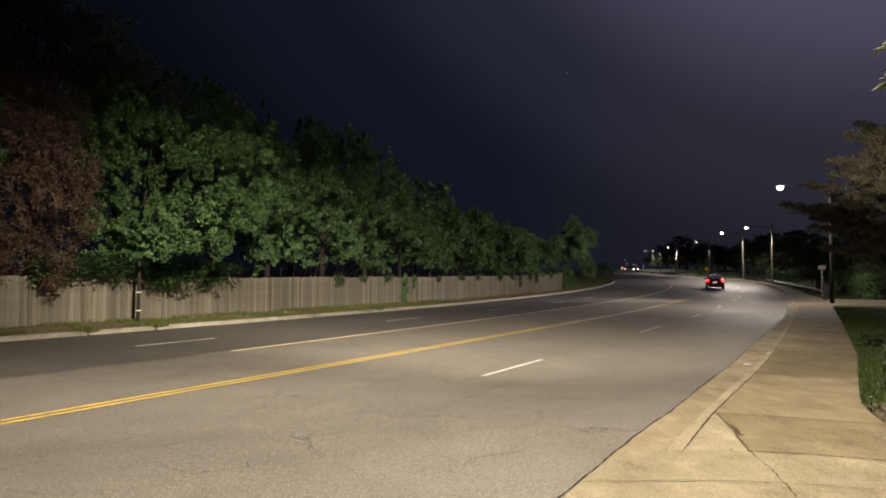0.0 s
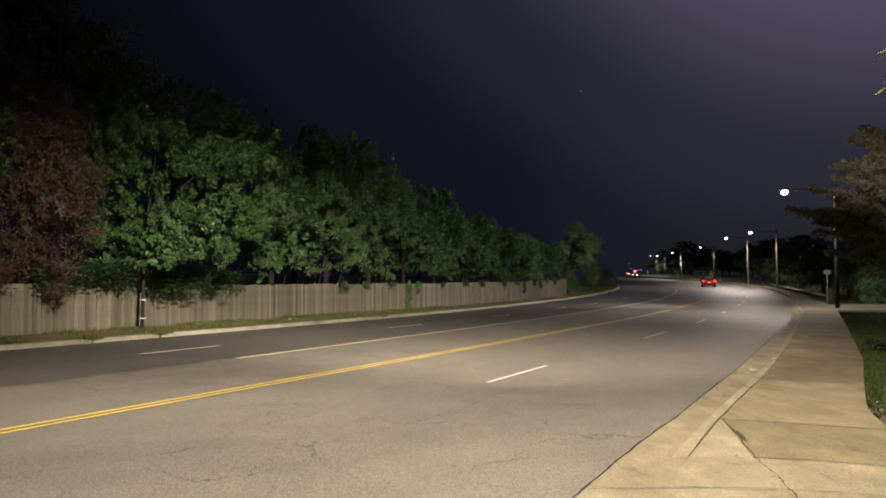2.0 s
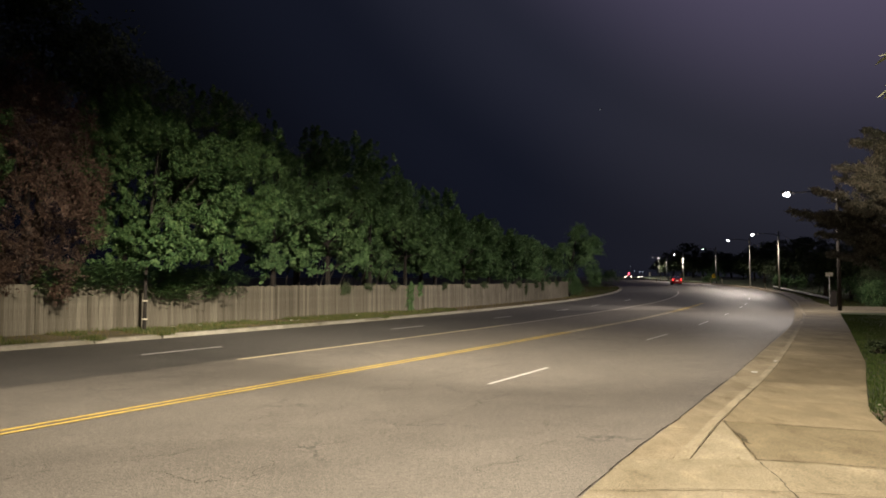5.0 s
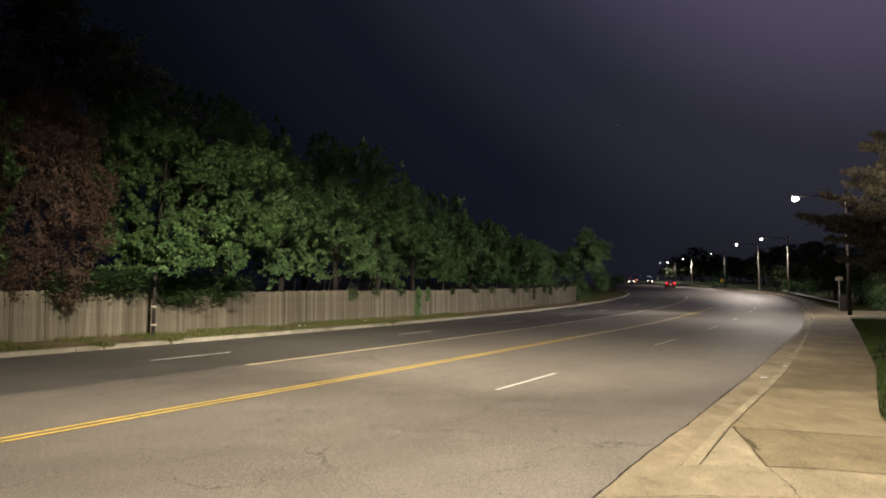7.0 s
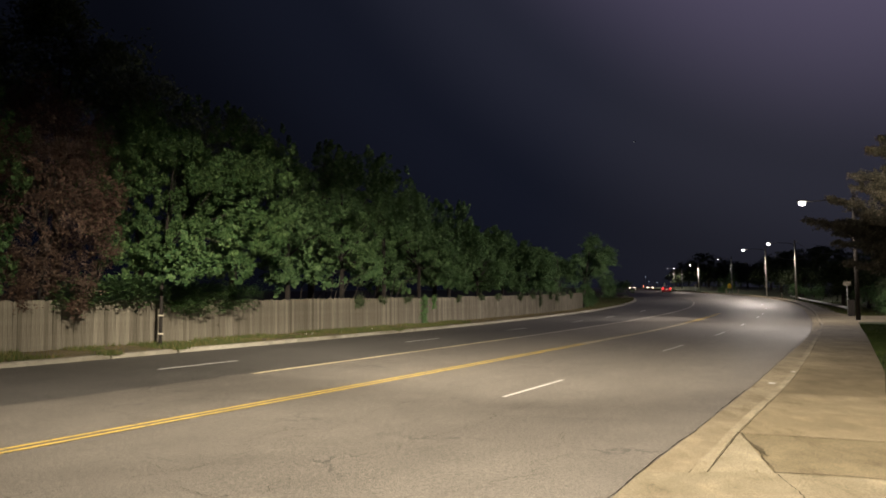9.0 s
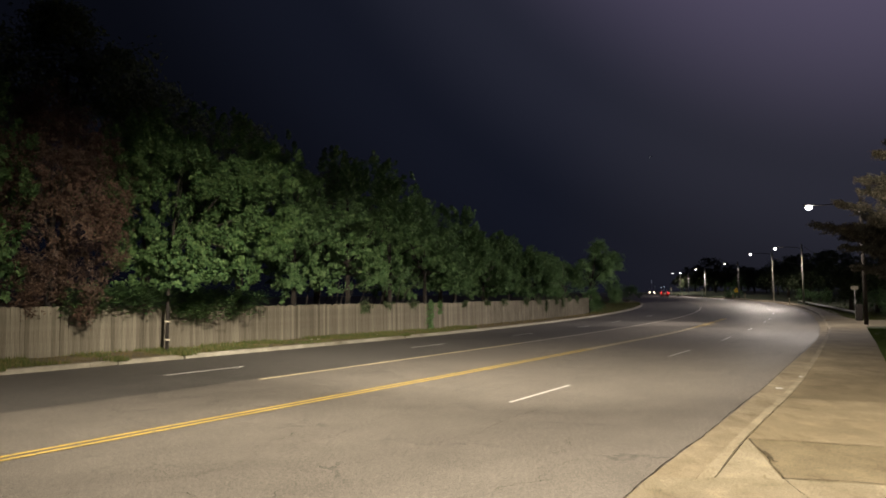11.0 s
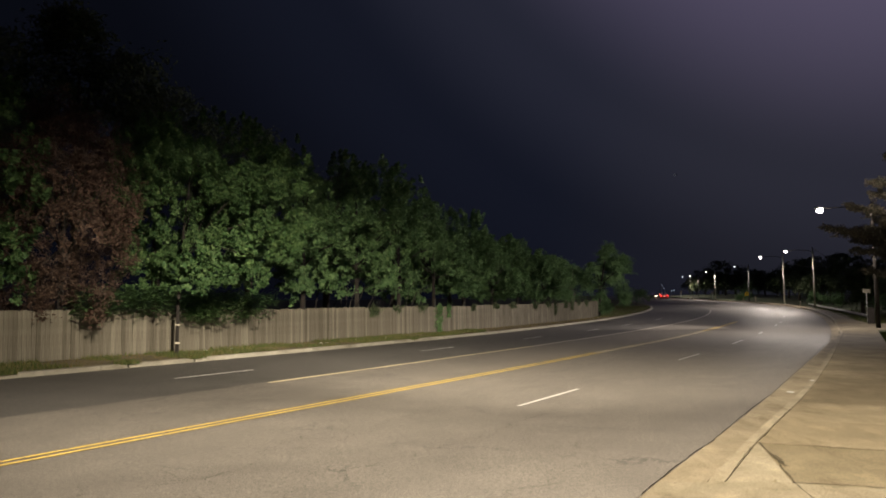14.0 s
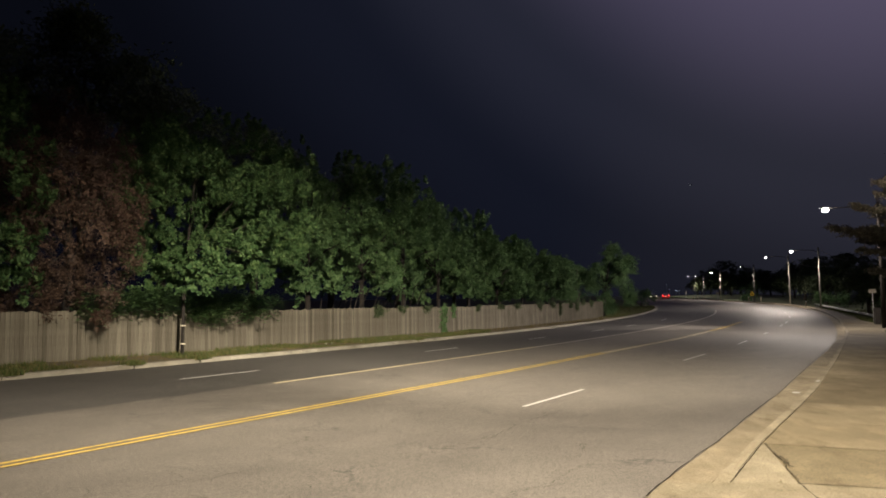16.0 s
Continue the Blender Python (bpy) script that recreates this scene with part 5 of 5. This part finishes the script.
def car(paint, label):
    thing = tagged(empty("car"), label, "car")
    body = part("body", hull([(-2.28, 0.72, 0.70, 0.34, 0.78), (-2.16, 0.84, 0.82, 0.24, 0.98), (-1.2, 0.89, 0.86, 0.20, 1.0), (0.0, 0.90, 0.87, 0.19, 0.96), (1.2, 0.89, 0.85, 0.20, 0.92), (1.95, 0.85, 0.78, 0.22, 0.80), (2.25, 0.72, 0.64, 0.30, 0.66)]), paint, thing)
    part("cabin", hull([(-2.0, 0.70, 0.62, 0.90, 1.02), (-1.25, 0.80, 0.60, 0.92, 1.40), (-0.4, 0.81, 0.60, 0.92, 1.46), (0.45, 0.80, 0.58, 0.90, 1.42), (1.25, 0.74, 0.64, 0.86, 0.95)]), paint, thing)

    def pane(name, a, b, c, d, t=0.01):
        pts = [Vector(p) for p in (a, b, c, d)]
        n = (pts[1] - pts[0]).cross(pts[2] - pts[0]).normalized() * t
        verts = pts + [p + n for p in pts]
        part(name, raw(name, verts, [(0, 1, 2, 3), (7, 6, 5, 4), (0, 4, 5, 1), (1, 5, 6, 2), (2, 6, 7, 3), (3, 7, 4, 0)], CAR_GLASS), CAR_GLASS, thing, "dark tinted glass")

    pane("rear_window", (-0.60, -1.99, 1.06), (0.60, -1.99, 1.06), (0.52, -1.32, 1.41), (-0.52, -1.32, 1.41), 0.03)
    pane("windscreen", (0.62, 1.22, 1.0), (-0.62, 1.22, 1.0), (-0.52, 0.56, 1.40), (0.52, 0.56, 1.40), 0.03)
    for sgn in (-1, 1):
        pane("side_window", (sgn * 0.80, -1.1, 1.02), (sgn * 0.80, -0.15, 1.02), (sgn * 0.655, -0.2, 1.38), (sgn * 0.655, -0.95, 1.37), 0.02 * sgn)
        pane("side_window", (sgn * 0.80, -0.05, 1.02), (sgn * 0.79, 0.85, 1.0), (sgn * 0.645, 0.38, 1.36), (sgn * 0.655, -0.08, 1.38), 0.02 * sgn)
        part("tail_lamp", box((0.20, 0.08, 0.20), (sgn * 0.72, -2.24, 0.88), 0.03), TAIL, body, "lit red tail lamp")
        part("headlamp", box((0.42, 0.12, 0.24), (sgn * 0.56, 2.18, 0.62), 0.05), HEAD, body, "lit white headlamp")
        part("mirror", box((0.2, 0.12, 0.13), (sgn * 0.98, 0.72, 1.02), 0.03), paint, body)
        for y in (-1.38, 1.38):
            wheel = tagged(empty("wheel", pose(sgn * 0.80, y, 0.33)))
            wheel.parent = thing
            part("tyre", lathe([(-0.10, 0.20), (-0.105, 0.29), (-0.08, 0.325), (0.0, 0.33), (0.08, 0.325), (0.105, 0.29), (0.10, 0.20)]), RUBBER, wheel, "black rubber tyre", smooth=True)
            bm = lathe([(-0.07, 0.2), (-0.11, 0.19), (-0.09, 0.05), (0.09, 0.05), (0.11, 0.19), (0.07, 0.2)], 16)
            for k in range(5):
                b2 = box((0.235, 0.05, 0.16), (0, 0, 0.11))
                b2.transform(pose(0, 0, 0, k * 72, 0, 0))
                me = bpy.data.meshes.new("spoke")
                b2.to_mesh(me)
                b2.free()
                bm.from_mesh(me)
                bpy.data.meshes.remove(me)
            part("rim", bm, ALLOY, wheel, "spoked alloy rim")
    part("rear_bumper", box((1.58, 0.16, 0.2), (0, -2.25, 0.42), 0.05), paint, body)
    part("front_bumper", box((1.5, 0.16, 0.2), (0, 2.2, 0.36), 0.05), DARK_PLASTIC, body)
    # the plate itself glows, in place of light from a plate lamp
    part("number_plate", box((0.42, 0.02, 0.14), (0, -2.315, 0.70), 0.004), PLATE_GLOW, body, "pale plate with plain bars, glowing by itself")
    part("roof_fin", box((0.04, 0.16, 0.07), (0, -1.1, 1.46), 0.015), DARK_PLASTIC, body)
    return thing


red_car = car(CAR_RED, "red saloon car driving away with lit tail lamps")
silver_car = car(CAR_SILVER, "silver car with lit headlamps and a turning red beacon")
part("beacon_base", tube([(0, 0.1, 1.44), (0, 0.1, 1.52)], [0.2, 0.17], 16), DARK_PLASTIC, silver_car)
beacon = part("beacon", box((0.34, 0.26, 0.30), (0, 0, 0.15), 0.03), DARK_PLASTIC, silver_car)
beacon.matrix_basis = pose(0, 0.1, 1.52)
part("beacon_lens", box((0.40, 0.05, 0.30), (0, 0.15, 0.16), 0.015), glowing("lit_beacon", (1.0, 0.03, 0.05), 40.0), beacon, "bright red lit lens")
for x in (-0.215, 0.215):
    part("beacon_cheek", box((0.02, 0.42, 0.34), (x, 0.22, 0.16), 0.005), DARK_PLASTIC, beacon)
dark_car = car(CAR_DARK, "dark car with lit headlamps coming nearer")


# ---- litter and stains ----
def litter(s, o, up, size, seed):
    r = random.Random(seed)
    bm = box((size, size * 0.6, size * 0.3), (0, 0, size * 0.12), size * 0.05)
    for v in bm.verts:
        v.co += Vector((r.uniform(-1, 1), r.uniform(-1, 1), r.uniform(0, 0.6))) * size * 0.12
    q = plan(s, o, up)
    bm.transform(pose(q.x, q.y, q.z, 0, 0, r.uniform(0, 180)))
    tagged(part("crumpled_paper", bm, PAPER), "crumpled pale paper scrap on the ground", "litter", "scraps of litter")


for i, (px, o) in enumerate(((303, -20.9), (352, -20.8), (512, -20.6), (524, -20.6), (575, -20.5), (628, -20.6), (430, -20.8), (1000, -20.4))):
    p = left_tree(px, o)
    s = p.x * U.x + p.y * U.y
    litter(s, o, far_up(s, o), 0.14 if i in (0, 1, 5) else 0.09, 200 + i)
for (s, o, w, l, up) in ((16.2, -1.2, 0.13, 0.2, 0.008), (17.2, -0.86, 0.08, 0.16, 0.156)):
    structure("paint_mark", loft("paint_mark", [s, s + l], lambda q: [(o - w / 2, up), (o + w / 2, up)], WHITE), "small white paint mark on the kerb", "paint mark")


def leaf_litter():
    r = np.random.default_rng(8)
    pts = []
    for _ in range(420):
        s, o = r.uniform(6.4, 11.2), r.uniform(0.6, 2.6)
        pts.append(np.array(plan(s, o, 0.165)))
    return leaves("fallen_leaves", 8, pts, 4, 0.05, 0.07, LEAF_OLIVE, 0.0)


tagged(new("fallen_leaves", leaf_litter()), "dry brown fallen leaves on the mulch", "leaves", kind="stuff")

# ---- aircraft ----
plane = tagged(empty("aircraft"), "tiny far-off aircraft with a pale light", "aircraft")
part("fuselage", tube([(-6, 0, 0), (-5, 0, 0.2), (4, 0, 0.2), (6, 0, 0.4)], [0.2, 0.8, 0.8, 0.2], 12), CAR_SILVER, plane)
part("wing", box((2, 12, 0.2), (0, 0, 0), 0.05), CAR_SILVER, plane)
part("tail_fin", box((1.2, 0.2, 2), (5, 0, 1.2), 0.05), CAR_SILVER, plane)
part("landing_light", box((5, 2, 1.4), (-2, 0, -1.4), 0.3), glowing("lit_aircraft_lamp", (0.85, 0.9, 1.0), 0.16), plane, "pale glowing light")


# ---- what moves ----
def on_lane(s, o):
    q = plan(s, o, 0.0)
    d = base_at(s)[1]
    rise = math.degrees(math.atan2(hill(q.y + 2) - hill(q.y - 2), 4.0) * d.y)
    return pose(q.x, q.y, q.z + 0.005, 0, 0, heading(s)) @ pose(0, 0, 0, rise, 0, 0)


def motions():
    red = [(0, 84, -7.6), (1, 99, -7.3), (2, 113.5, -7.0), (3, 126.5, -6.8), (3.5, 133, -6.7), (4, 138, -6.7), (5, 146.5, -6.7), (6.5, 157, -6.7), (7.5, 163, -6.7), (8.5, 169, -6.7), (9.2, 173, -6.7),
           (11.5, 184.5, -6.7), (13, 192.5, -6.7), (14.5, 198, -6.7), (16, 202, -6.7)]
    walk(red_car, [(t, on_lane(s, o) @ pose(0, 0, 0, 0, 0, -min(t, 3) * 2.2)) for t, s, o in red])
    # wheels turn with the way gone
    ts = [i / 30 for i in range(481)]
    gone = [float(np.interp(t, [r[0] for r in red], [r[1] for r in red])) for t in ts]
    for wheel in [c for c in red_car.children if c.name.startswith("wheel")]:
        home = wheel.matrix_basis.translation.copy()
        walk(wheel, [(t, Matrix.Translation(home) @ pose(0, 0, 0, -math.degrees((g - gone[0]) / 0.33), 0, 0)) for t, g in zip(ts, gone)])

    def far_car(rows):
        out = []
        for t, px, d, drop in rows:
            out.append((t, pose((px - 784) / 1330 * d, d, hill(d) + 0.005 - drop, 0, 0, 168)))
        return out

    walk(silver_car, far_car([(0, 1131, 212, 0), (3.5, 1115, 206, 0), (6.5, 1100, 201, 0), (8.5, 1092, 198, 0), (10, 1078, 196, 0), (12, 1060, 193, 0), (16, 1046, 190, 0)]))
    # the beacon turns once in 0.733 s; its lens faces ahead at 2.0 s
    walk(beacon, [(t, pose(0, 0.1, 1.52, 0, 0, 360 * (t - 2.0) / 0.733)) for t in ts])
    walk(dark_car, far_car([(0, 1110, 300, 0.35), (4, 1122, 262, 0.35), (5.5, 1131, 228, 0.2), (6.5, 1133, 213, 0), (8.5, 1122, 208, 0), (11.5, 1109, 202, 0), (14, 1097, 198, 0), (16, 1088, 195, 0)]))
    a, b = Vector((411, 2400, 666)), Vector((556, 2500, 558))
    walk(plane, [(0, Matrix.Translation(a)), (7, Matrix.Translation(b)), (16, Matrix.Translation(b + (b - a) * 9 / 7))])


motions()
